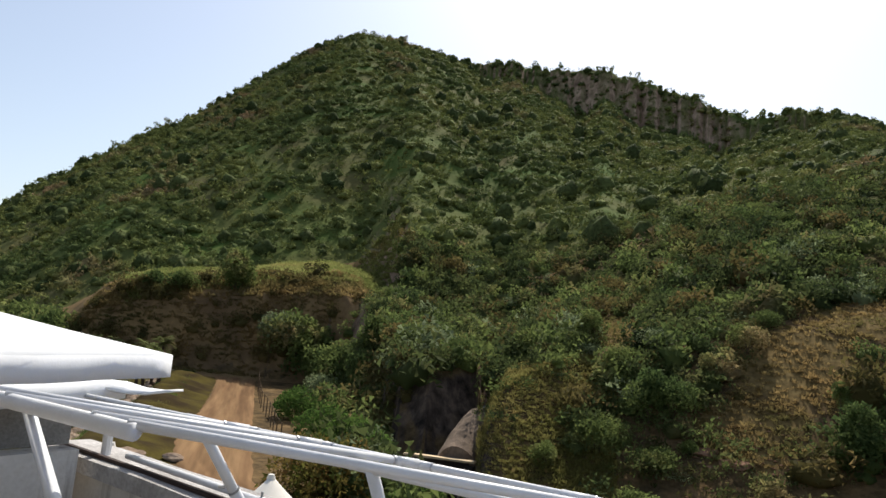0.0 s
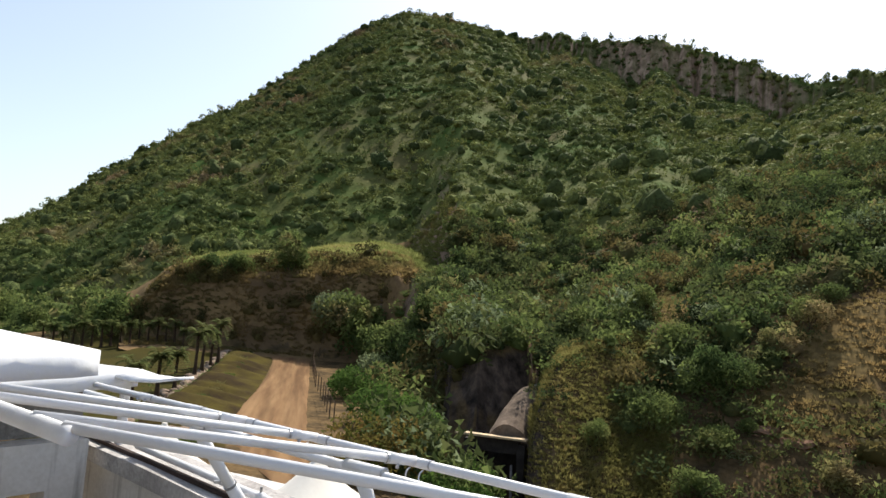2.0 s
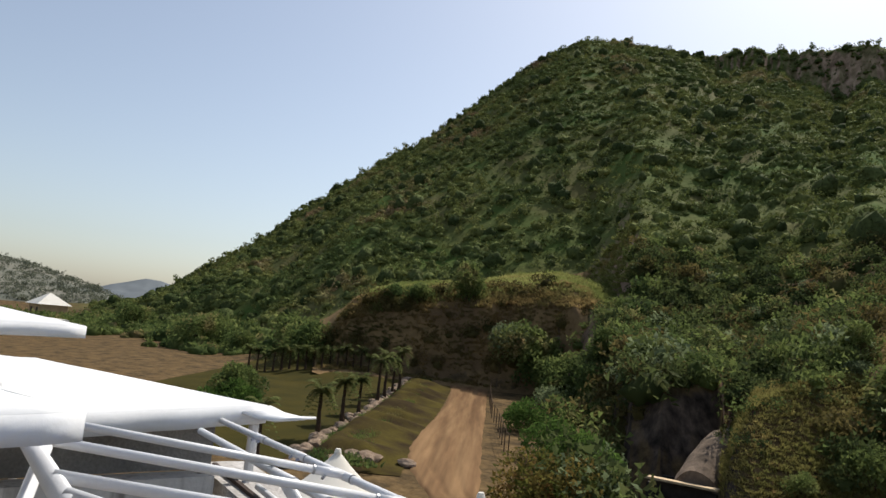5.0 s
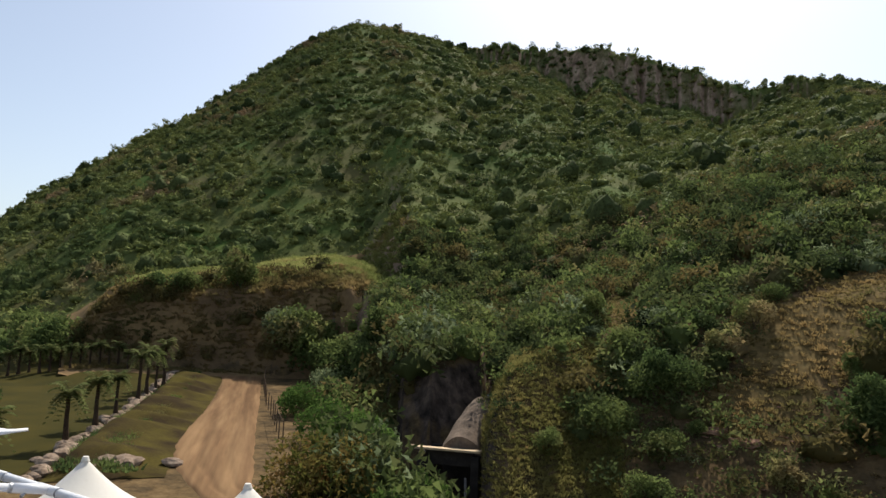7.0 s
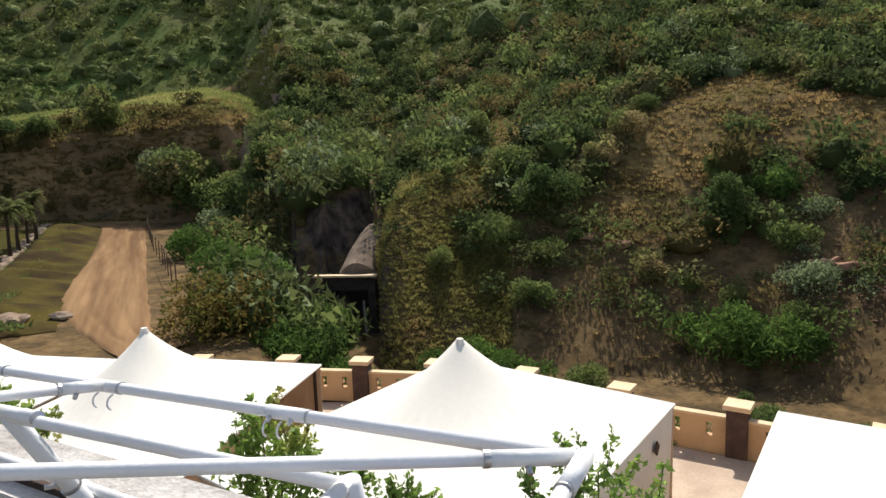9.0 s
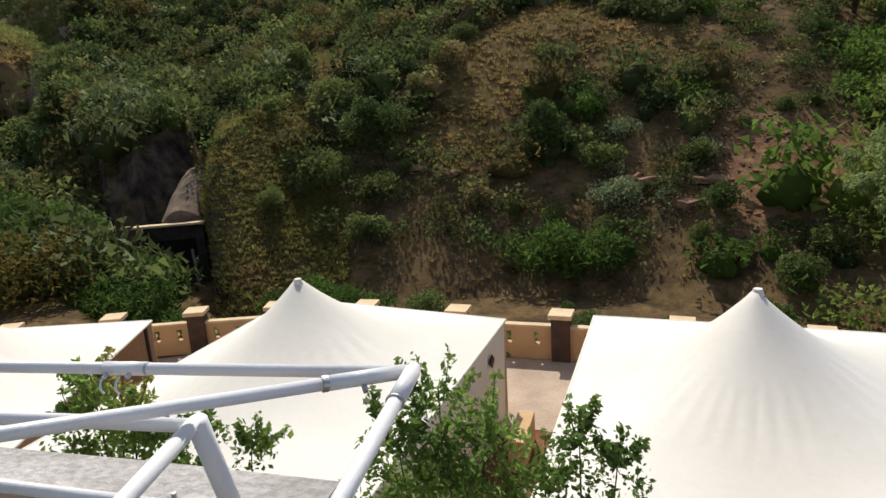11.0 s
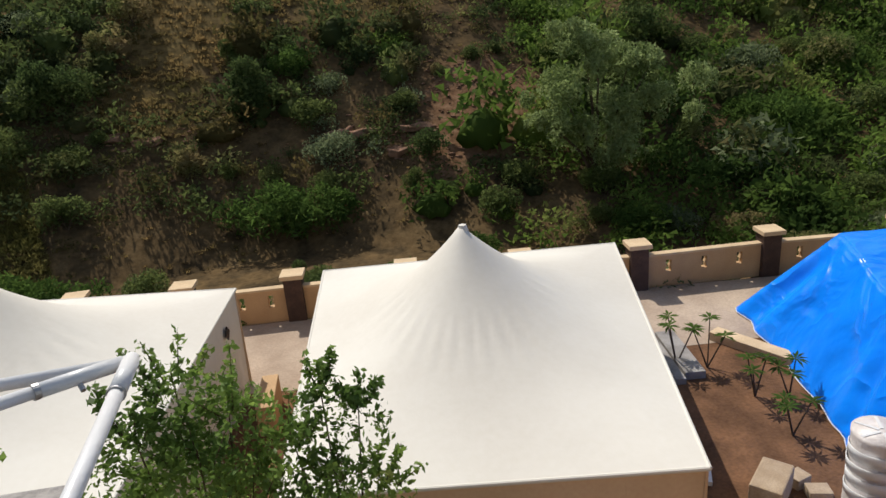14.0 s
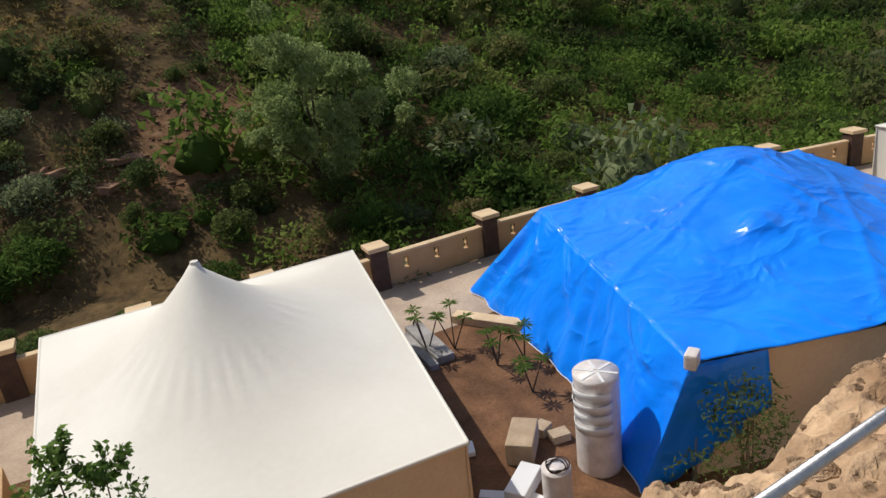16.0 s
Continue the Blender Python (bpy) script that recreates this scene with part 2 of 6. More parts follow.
def streak(m):
    """Dark rain streaks that run down a plastered wall."""
    nt = m.node_tree
    b = nt.nodes["Principled BSDF"]
    tc, mp, n, r, mix = (nt.nodes.new("ShaderNode" + k) for k in ("TexCoord", "Mapping", "TexNoise", "ValToRGB", "MixRGB"))
    mp.inputs["Scale"].default_value = (9.0, 9.0, 0.7)
    n.inputs["Scale"].default_value, n.inputs["Detail"].default_value = 1.0, 5.0
    e = r.color_ramp.elements
    e[0].position, e[0].color, e[1].position, e[1].color = 0.56, (1, 1, 1, 1), 0.72, (0.30, 0.28, 0.26, 1)
    mix.blend_type, mix.inputs["Fac"].default_value = "MULTIPLY", 0.85
    nt.links.new(tc.outputs["Object"], mp.inputs["Vector"])
    nt.links.new(mp.outputs["Vector"], n.inputs["Vector"])
    nt.links.new(n.outputs["Fac"], r.inputs["Fac"])
    nt.links.new(b.inputs["Base Color"].links[0].from_socket, mix.inputs["Color1"])
    nt.links.new(r.outputs["Color"], mix.inputs["Color2"])
    nt.links.new(mix.outputs["Color"], b.inputs["Base Color"])


streak(M_STAINED)
M_TARP = mat("blue_tarpaulin", (0.002, 0.235, 0.98), 0.28, (0.002, 0.19, 0.88), 0.5, 0.06, 0.6, 4.0, spec=0.35, depth=0.03)


def crease(m, scale, depth):
    """Adds sharp creases, as in stiff plastic sheet, to a material's relief."""
    nt = m.node_tree
    b = nt.nodes["Principled BSDF"]
    tc, n, a, p, bp = (nt.nodes.new("ShaderNode" + k) for k in ("TexCoord", "TexNoise", "Math", "Math", "Bump"))
    n.inputs["Scale"].default_value, n.inputs["Detail"].default_value, n.inputs["Distortion"].default_value = scale, 2.5, 0.6
    a.operation, a.inputs[1].default_value = "SUBTRACT", 0.5
    p.operation = "ABSOLUTE"
    bp.inputs["Strength"].default_value, bp.inputs["Distance"].default_value = 1.0, depth
    bp.invert = True
    nt.links.new(tc.outputs["Object"], n.inputs["Vector"])
    nt.links.new(n.outputs["Fac"], a.inputs[0])
    nt.links.new(a.outputs["Value"], p.inputs[0])
    nt.links.new(p.outputs["Value"], bp.inputs["Height"])
    nt.links.new(b.inputs["Normal"].links[0].from_socket, bp.inputs["Normal"])
    nt.links.new(bp.outputs["Normal"], b.inputs["Normal"])


crease(M_TARP, 0.65, 0.34)
M_PLASTIC = mat("white_wrap", (0.74, 0.70, 0.68), 0.35, (0.58, 0.53, 0.50), 3.0, 0.2, 0.5, 18.0, spec=0.5)
M_STONE = mat("cut_stone", (0.45, 0.35, 0.24), 0.9, (0.35, 0.26, 0.17), 3.0, 0.3, 0.5, 30.0)
M_VAULT = mat("weathered_masonry", (0.23, 0.175, 0.13), 0.95, (0.11, 0.085, 0.065), 0.9, 0.4, 0.8, 6.0)
# near-black variant of the vault masonry: the tunnel mouth's shade as base colour
M_MOUTH_SHADE = mat("mouth_shade_masonry", (0.055, 0.046, 0.040), 0.9, (0.028, 0.024, 0.021), 1.4, 0.4, 0.6, 8.0)
M_DARK = mat("dark_wood", (0.05, 0.03, 0.022), 0.7, None, 3.0, 0.3, 0.3, 30.0)
M_BARK = mat("bark", (0.13, 0.095, 0.065), 0.95, (0.07, 0.05, 0.035), 5.0, 0.4, 0.8, 25.0)
M_PALM_BARK = mat("palm_bark", (0.075, 0.05, 0.032), 0.95, (0.04, 0.028, 0.02), 6.0, 0.4, 0.8, 20.0)
L_HILL = leaf_mat("hill_scrub_leaves", (0.097, 0.127, 0.043), (0.178, 0.196, 0.062), (0.259, 0.181, 0.100), 0.028, 0.2, 0.8, 1.3)
L_DEEP = leaf_mat("deep_green_leaves", (0.049, 0.069, 0.025), (0.092, 0.113, 0.041), None, 0.05, 0.2, 0.8, 1.4)
L_GULLY = leaf_mat("gully_leaves", (0.038, 0.057, 0.022), (0.092, 0.113, 0.040), (0.162, 0.137, 0.062), 0.14)
L_SHRUB = leaf_mat("shrub_leaves", (0.065, 0.098, 0.033), (0.146, 0.181, 0.056), (0.259, 0.196, 0.094), 0.16)
L_GREY = leaf_mat("grey_green_leaves", (0.12, 0.155, 0.075), (0.21, 0.25, 0.13), None, 0.4)
L_FEATHER = leaf_mat("acacia_leaves", (0.045, 0.085, 0.02), (0.09, 0.15, 0.034), None, 0.2, 0.5)
L_BROAD = leaf_mat("broad_leaves", (0.09, 0.16, 0.036), (0.23, 0.34, 0.075), (0.34, 0.32, 0.10), 0.8, 0.5, 0.45)
L_PALM = leaf_mat("palm_fronds", (0.085, 0.11, 0.034), (0.16, 0.18, 0.065), (0.24, 0.19, 0.09), 0.5)
L_DRY = leaf_mat("dry_grass_blades", (0.13, 0.12, 0.045), (0.25, 0.18, 0.075), (0.31, 0.21, 0.09), 0.22)
L_VALLEY = leaf_mat("valley_leaves", (0.045, 0.08, 0.02), (0.15, 0.23, 0.045), (0.23, 0.19, 0.08), 0.10)
L_OLIVE = leaf_mat("olive_brown_leaves", (0.06, 0.062, 0.022), (0.13, 0.105, 0.04), (0.20, 0.14, 0.055), 0.12)
L_SPUR = leaf_mat("spur_grass_blades", (0.16, 0.155, 0.048), (0.25, 0.22, 0.075), (0.28, 0.21, 0.085), 0.25)
L_TURF = leaf_mat("green_turf_blades", (0.14, 0.17, 0.05), (0.23, 0.24, 0.08), (0.33, 0.24, 0.10), 0.1)
MIXED = [(L_GULLY, 0.46, "deep green"), (L_SHRUB, 0.32, "leafy green"), (L_OLIVE, 0.17, "olive brown"), (L_GREY, 0.05, "grey-green")]


# ---- helpers for meshes ----
def fill(ob_mesh, material, smooth=False):
    if material:
        ob_mesh.materials.append(material)
    if smooth:
        ob_mesh.polygons.foreach_set("use_smooth", [True] * len(ob_mesh.polygons))
    return ob_mesh


def np_mesh(name, verts, faces, material=None, smooth=False):
    """A mesh out of arrays: corners (n, 3) and faces (m, 3 or 4)."""
    me = bpy.data.meshes.new(name)
    verts, faces = np.asarray(verts, np.float32), np.asarray(faces, np.int32)
    k = faces.shape[1]
    me.vertices.add(len(verts))
    me.vertices.foreach_set("co", verts.ravel())
    me.loops.add(faces.size)
    me.loops.foreach_set("vertex_index", faces.ravel())
    me.polygons.add(len(faces))
    me.polygons.foreach_set("loop_start", np.arange(0, faces.size, k, dtype=np.int32))
    me.update(calc_edges=True)
    return fill(me, material, smooth)


def bm_mesh(name, bm, material=None, smooth=False):
    me = bpy.data.meshes.new(name)
    bmesh.ops.recalc_face_normals(bm, faces=bm.faces)
    bm.to_mesh(me)
    bm.free()
    return fill(me, material, smooth)


def part(name, bm, material, parent=None, label="", smooth=False):
    """Links a bmesh, or a finished mesh, as one object under a thing."""
    me = bm_mesh(name, bm, material, smooth) if isinstance(bm, bmesh.types.BMesh) else bm
    ob = new(name, me)
    if parent:
        ob.parent = parent
    return tagged(ob, label)


def base(name, m=Matrix()):
    ob = new(name)
    ob.empty_display_size = 0.2
    ob.matrix_world = m
    return ob


def box(bm, cx, cy, cz, sx, sy, sz, rz=0.0, bevel=0.0):
    r = bmesh.ops.create_cube(bm, size=1.0, matrix=pose(cx, cy, cz, 0, 0, rz) @ Matrix.Diagonal((sx, sy, sz, 1)))
    if bevel:
        edges = list({e for v in r["verts"] for e in v.link_edges})
        bmesh.ops.bevel(bm, geom=edges, offset=bevel, segments=2, affect="EDGES", profile=0.6)
    return bm


def boxed(cx, cy, cz, sx, sy, sz, rz=0.0, bevel=0.0):
    return box(bmesh.new(), cx, cy, cz, sx, sy, sz, rz, bevel)


def rod(bm, a, b, r1, r2=None, n=10):
    a, b = Vector(a), Vector(b)
    d = b - a
    m = Matrix.Translation((a + b) / 2) @ d.to_track_quat("Z", "Y").to_matrix().to_4x4()
    bmesh.ops.create_cone(bm, cap_ends=True, segments=n, radius1=r1, radius2=r1 if r2 is None else r2, depth=d.length, matrix=m)
    return bm


def rodded(a, b, r1, r2=None, n=10):
    return rod(bmesh.new(), a, b, r1, r2, n)


def vnoise(x, y, seed=0):
    """Smooth value noise, 0 to 1, over arrays."""
    x, y = np.asarray(x, float), np.asarray(y, float)
    i, j = np.floor(x).astype(np.int64), np.floor(y).astype(np.int64)
    u, v = x - i, y - j
    u, v = u * u * (3 - 2 * u), v * v * (3 - 2 * v)

    def h(a, b):
        n = (a * 374761393 + b * 668265263 + seed * 1442695041) & 0x7FFFFFFF
        n = ((n ^ (n >> 13)) * 1274126177) & 0x7FFFFFFF
        return ((n ^ (n >> 16)) & 0xFFFF) / 65535.0

    return (h(i, j) * (1 - u) + h(i + 1, j) * u) * (1 - v) + (h(i, j + 1) * (1 - u) + h(i + 1, j + 1) * u) * v


def fbm(x, y, seed=0, octaves=4):
    return sum(vnoise(x * 2**k, y * 2**k, seed + k) * 0.5**k for k in range(octaves)) / sum(0.5**k for k in range(octaves)) - 0.5


# ---- the land: curves of the bearing (degrees, clockwise from +y) ----
BEAR = [-180, -100, -84, -76, -70, -63.5, -61.4, -60.5, -59.2, -55.7, -50.2, -45.8, -42.2, -40.3, -38.2, -36.3, -34, -31.5, -29.75, -29.45, -28.6, -27.4, -24, -20, -10, 0, 16, 30, 45, 60, 67, 90, 180]
FOOT_R = [200, 200, 260, 210, 172, 118, 110, 106, 104, 102, 100, 98, 97, 90, 66, 50, 48.5, 50, 51, 37, 36.5, 36, 36, 36, 36, 36, 33.5, 33.5, 38, 46, 52, 70, 200]
FOOT_Z = [0, 0, 0.5, 2, 2, 2, 2, 2, 2, 1.5, 1.2, 1, 1, 0.5, -1, -2, -3.5, -3.5, -3.5, -3.5, -3.2, -3, -3, -3, -3, -3, -3, -3, -3, -3, -3, -1, 0]
BANK_R = [260, 260, 300, 240, 200, 140, 116, 112, 111, 110, 110, 110, 110, 107, 84, 58, 55.5, 57, 58, 45, 46, 48, 51, 55, 56, 58, 58, 60, 70, 90, 100, 120, 260]
BANK_Z = [3, 0.5, 0.5, 2, 5, 3.5, 5, 8.2, 12.0, 14.2, 16.1, 17.8, 18.3, 16.5, 8.5, 5.0, 6.0, 6.4, 6.4, 0.9, 3.7, 6.1, 7.6, 8.6, 10.5, 12.5, 11, 8, 5, 3, 2, 1, 3]
HILL_R = [400, 400, 380, 275, 240, 165, 150, 150, 150, 150, 148, 146, 145, 143, 125, 100, 100, 98, 96, 96, 95, 94, 92, 93, 95, 100, 110, 120, 140, 160, 180, 220, 400]
HILL_Z = [8, 1, 1, 8, 20, 10, 10, 12, 14, 17, 19, 21, 21, 20.5, 17, 11.6, 11.0, 10.5, 10.2, 10.0, 10.2, 11.0, 14.0, 18.0, 27, 30, 28, 22, 16, 10, 8, 8, 8]
CREST_B = [-180, -100, -86, -82, -79, -76.5, -75.3, -71, -66.5, -64.6, -62.6, -59.9, -55.6, -52.2, -48.5, -46.2, -45, -42, -41, -38.7, -34.1, -32.5, -28.6, -24.4, -19.7, -16.1, -13.5, -11.2, -8.4, -5.9, -2.8, 0.4, 20, 45, 70, 100, 180]
CREST_E = [3, -0.6, -0.9, -0.8, -0.5, -0.1, 0.1, 3.3, 6.6, 8.6, 10.1, 12.2, 15.1, 17.7, 20.6, 22.3, 22.9, 24.2, 24.25, 24.1, 23.2, 23.0, 23.05, 22.6, 22.55, 21.6, 20.75, 19.35, 18.5, 19.2, 18.75, 17.4, 14, 10, 7, 4, 3]
FAR_B = [-180, -100, -80, -76, -70, -60, -43, -30, -15, 0, 20, 45, 70, 100, 180]
FAR_R = [500, 430, 420, 350, 315, 340, 390, 400, 380, 340, 280, 250, 260, 300, 500]
CLIFF_B = [-180, -33.5, -31.5, -29.5, -26.5, -18.7, -12, -9, -6, -2, 180]
CLIFF_D = [0, 0, 1.2, 2.2, 3.3, 4.2, 3.2, 2.5, 2.0, 0, 0]
EYE_Z = 8.7

# the compound wall, as a bent line
WALL = [(-26, 16.5), (-18.5, 19.2), (-15.3, 20.2), (-12.6, 20.85), (-9.9, 21.4), (-6.7, 21.5), (-3.5, 20.95), (-0.23, 20.5), (3.2, 19.8), (6.7, 19.05), (10.25, 18.25), (14.45, 17.6), (18.6, 16.7), (22.6, 15.5), (26.4, 14.0), (30.2, 12.4), (34, 10.6), (40, 7.5)]
WALL_X, WALL_Y = np.array(WALL).T


def land(x, y):
    """The height of the ground."""
    x, y = np.asarray(x, float), np.asarray(y, float)
    r, a = np.hypot(x, y), np.degrees(np.arctan2(x, y))
    at = lambda table: np.interp(a, BEAR, table)  # noqa: E731
    rim = np.interp(a, FAR_B, FAR_R)
    cliff = np.interp(a, CLIFF_B, CLIFF_D)
    top = EYE_Z + rim * np.tan(np.radians(np.interp(a, CREST_B, CREST_E)))
    drop = rim * np.tan(np.radians(cliff * (0.75 + 0.9 * vnoise(a * 0.45, a * 0, 23) - 0.2)))
    rim = rim + np.clip(cliff, 0, 2) * (6 * fbm(a * 1.1, a * 0, 21) + 4 * np.abs(fbm(a * 3.1, a * 0, 22)) - 2)
    knoll = np.clip((a + 66) / 4, 0, 1) * np.clip((-38 - a) / 3, 0, 1)
    keys = [(0 * r, 0 * r), (at(FOOT_R) * 0.75, at(FOOT_Z) * np.where(at(FOOT_Z) > 0, 0.25, 0.9)), (at(FOOT_R), at(FOOT_Z)), (at(FOOT_R) * 0.6 + at(BANK_R) * 0.4, at(FOOT_Z) + (0.4 + 0.34 * knoll) * (at(BANK_Z) - at(FOOT_Z))), (at(BANK_R), at(BANK_Z)), (at(HILL_R), at(HILL_Z)), (rim - 6 - 0.4 * drop, top - drop - 3), (rim, top), (rim * 1.7, top * 0.55), (2600 + 0 * r, 0 * r)]
    z = np.zeros_like(r)
    for (r0, z0), (r1, z1) in zip(keys, keys[1:]):
        t = np.clip((r - r0) / np.maximum(r1 - r0, 0.01), 0, 1)
        z = np.where(r >= r0, z0 + (z1 - z0) * t, z)
    far = np.clip((r - 34) / 60, 0, 1)
    z = z + far * (5.0 * fbm(x / 26, y / 26, 3) + 1.6 * fbm(x / 6, y / 6, 9)) * np.clip((rim * 1.1 - r) / 60, 0.2, 1) * np.clip((r - at(FOOT_R)) / 20, 0, 1)
    steep = np.clip(1 - np.abs(r - rim + 8) / 16, 0, 1) * (drop > 1)
    z = z + steep * (3 * fbm(a * 1.3, r / 20, 21) + 2.5 * fbm(a * 4, r / 9, 25))
    # broken rock on the face left of the tunnel
    crag = np.clip(1 - np.abs(a + 34) / 4, 0, 1) * np.clip(1 - np.abs(r - 53) / 6, 0, 1)
    z = z + crag * (2.6 * fbm(x / 2.4, y / 2.4, 81) + 1.6 * fbm(x / 0.9, y / 0.9, 83))
    # inside the wall, and on the lawn side, the ground is level
    beyond = y - np.interp(x, WALL_X, WALL_Y)
    inside = np.clip((1.7 - beyond) / 1.3, 0, 1)
    flat = np.where((x > -24) & (x < 40), inside, np.where(x >= 40, np.clip((8 - y) / 6, 0, 1), 0))
    flat = np.where((y < 12) & (r < 60), 1, flat)
    return z * (1 - flat)


def ground_z(x, y):
    return float(land(np.array([x]), np.array([y]))[0])


def build_ground():
    bears = np.concatenate([np.arange(-180, -100, 4.0), np.arange(-100, -40, 0.5), np.arange(-40, -26, 0.15), np.arange(-26, -2, 0.2), np.arange(-2, 40, 0.5), np.arange(40, 80, 1.0), np.arange(80, 180.1, 4.0)])
    radii = np.concatenate([[0.5, 4, 8, 12], np.arange(14, 36, 1.0), np.arange(36, 62, 0.5), np.arange(62, 70, 1.0), np.sort(np.r_[np.geomspace(70, 460, 120), np.arange(335, 408, 2.2)]), np.geomspace(480, 4500, 22)])
    a, r = np.meshgrid(np.radians(bears), radii)
    x, y = r * np.sin(a), r * np.cos(a)
    z = land(x, y) - 0.02
    n, m = a.shape
    idx = np.arange(n * m).reshape(n, m)
    faces = np.stack([idx[:-1, :-1], idx[:-1, 1:], idx[1:, 1:], idx[1:, :-1]], -1).reshape(-1, 4)[:, ::-1]
    ob = new("ground", np_mesh("ground", np.stack([x, y, z], -1).reshape(-1, 3), faces, M_HILL, True))
    return tagged(ob, "brown and green scrub-covered hillside ground with rock cliffs", "ground", kind="structure")


build_ground()


def sheet(name, corner_lines, lift, material, label, category, n=40, m=14, rise=None, furrow=0.0):
    """A strip of ground between two bent lines, laid over the land."""
    (la, lb) = corner_lines
    t = np.linspace(0, 1, n)

    def along(line):
        p = np.array(line, float)
        d = np.r_[0, np.cumsum(np.hypot(*np.diff(p, axis=0).T))]
        return np.stack([np.interp(t * d[-1], d, p[:, k]) for k in (0, 1)], -1)

    pa, pb = along(la), along(lb)
    s = np.linspace(0, 1, m)[None, :, None]
    p = pa[:, None] * (1 - s) + pb[:, None] * s
    p = p + 0.25 * np.stack([fbm(p[..., 0], p[..., 1], 5), fbm(p[..., 0], p[..., 1], 6)], -1)
    z = land(p[..., 0], p[..., 1]) + lift
    if rise:
        ends = np.clip(np.minimum(t, 1 - t) * 14, 0, 1)[:, None]
        z = z + furrow * ends * (np.sin(t * 62 + 2 * np.sin(t * 17)) - 0.5)[:, None] * np.sin(s[:, :, 0] * math.pi)
        z = z + np.interp(s[0, :, 0], [q[0] for q in rise], [q[1] for q in rise])[None] * ends * (1 + 0.5 * fbm(p[..., 0] / 2, p[..., 1] / 2, 7))
    idx = np.arange(n * m).reshape(n, m)
    faces = np.stack([idx[:-1, :-1], idx[:-1, 1:], idx[1:, 1:], idx[1:, :-1]], -1).reshape(-1, 4)
    v = np.concatenate([p, z[..., None]], -1).reshape(-1, 3)
    e1, e2 = v[faces[0][1]] - v[faces[0][0]], v[faces[0][3]] - v[faces[0][0]]
    if np.cross(e1, e2)[2] < 0:
        faces = faces[:, ::-1]
    return tagged(new(name, np_mesh(name, v, faces, material, True)), label, category, kind="structure")


sheet("lawn", ([(-37, 18), (-43.5, 24), (-57, 36.5), (-72, 49.5), (-90, 66)], [(-60, 10), (-82, 26), (-100, 40), (-112, 50), (-118, 60)]), 0.05, M_LAWN, "flat mown lawn of dry yellow-green grass", "lawn", 60, 40)
sheet("grass_bank", ([(-36, 19), (-43.0, 24.6), (-56.6, 37.0), (-71, 50), (-80, 58)], [(-33, 24), (-38.9, 28.9), (-53.4, 42.2), (-68, 55.6), (-74, 61)]), 0.03, M_BANK, "steep rough grass bank between lawn and road", "bank", 170, 16, [(0, 0.1), (0.15, 0.9), (0.5, 0.75), (1, 0.0)], 0.22)
sheet("road", ([(-24.5, 21.0), (-29.5, 23.2), (-35.6, 26.2), (-41.0, 30.2), (-46, 34.8), (-52.2, 41), (-61.5, 49.8), (-70.2, 57.6), (-79, 64)], [(-24, 24.5), (-28.6, 26.2), (-36.2, 33.0), (-42.9, 39.1), (-49.8, 45.4), (-56, 51.2), (-63, 57.5), (-69, 63), (-74.4, 68)]), 0.11, M_DIRT, "orange-brown graded dirt road with wheel tracks", "road", 90, 30, [(0, -0.16), (0.05, 0.0), (0.24, 0.03), (0.32, -0.07), (0.40, 0.04), (0.5, 0.06), (0.58, 0.04), (0.66, -0.07), (0.74, 0.03), (0.95, 0.0), (1, -0.16)])
sheet("pavement", ([(-20, 14), (-12, 16.4), (-6, 17.2), (0.5, 15.7), (8, 14.6), (11.6, 14.0), (22, 11.0), (36, 5.5)], [(-20, 18.3), (-12.6, 20.6), (-6.7, 21.3), (-0.2, 20.3), (10.2, 18.1), (14.4, 17.4), (22.6, 15.3), (36, 9.4)]), 0.03, M_PAVING, "worn beige concrete path inside the compound wall", "pavement", 80, 8)
sheet("yard", ([(-16, 2), (-8, 3), (0, 4), (6, 5), (14, 2)], [(-16, 15.5), (-8, 17.8), (0, 17), (8, 15.2), (14, 13.8)]), 0.02, M_SOIL, "bare reddish-brown soil yard between the tents", "yard", 60, 30)
sheet("mound", ([(95 * math.sin(radians(b)), 95 * math.cos(radians(b))) for b in range(-62, -38, 2)], [(147 * math.sin(radians(b)), 147 * math.cos(radians(b))) for b in range(-62, -38, 2)]), 0.4, M_MOUND, "earth mound with golden dry grass and a steep brown face", "mound", 90, 70, [(0, -0.9), (0.03, -0.5), (0.06, 0.0), (1, 0.0)])


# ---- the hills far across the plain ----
# aerial haze is put into these base colours: greyed hill, bluer mountains
M_FARHILL = mat("hazed_scrub_hill", (0.17, 0.165, 0.135), 0.95, (0.12, 0.127, 0.105), 0.02, 0.2, 0.3, 0.2)
M_RANGE = mat("hazed_mountains", (0.155, 0.175, 0.185), 0.95, (0.13, 0.145, 0.155), 0.004, 0.1, 0.0, 0.05)
SIDE_B, SIDE_E = [-125, -112, -100, -86, -84, -81.3, -78.6, -76.5, -74], [2, 4.0, 3.2, 2.25, 2.15, 1.4, 0.7, -0.2, -0.9]
RANGE_B, RANGE_E = [-95, -84, -80, -78.6, -77.8, -77.1, -76.3, -75.5, -74.4, -73.4, -71, -68], [0.2, 0.3, 0.5, 0.85, 1.15, 1.35, 1.6, 1.85, 1.75, 1.45, 0.8, -0.2]


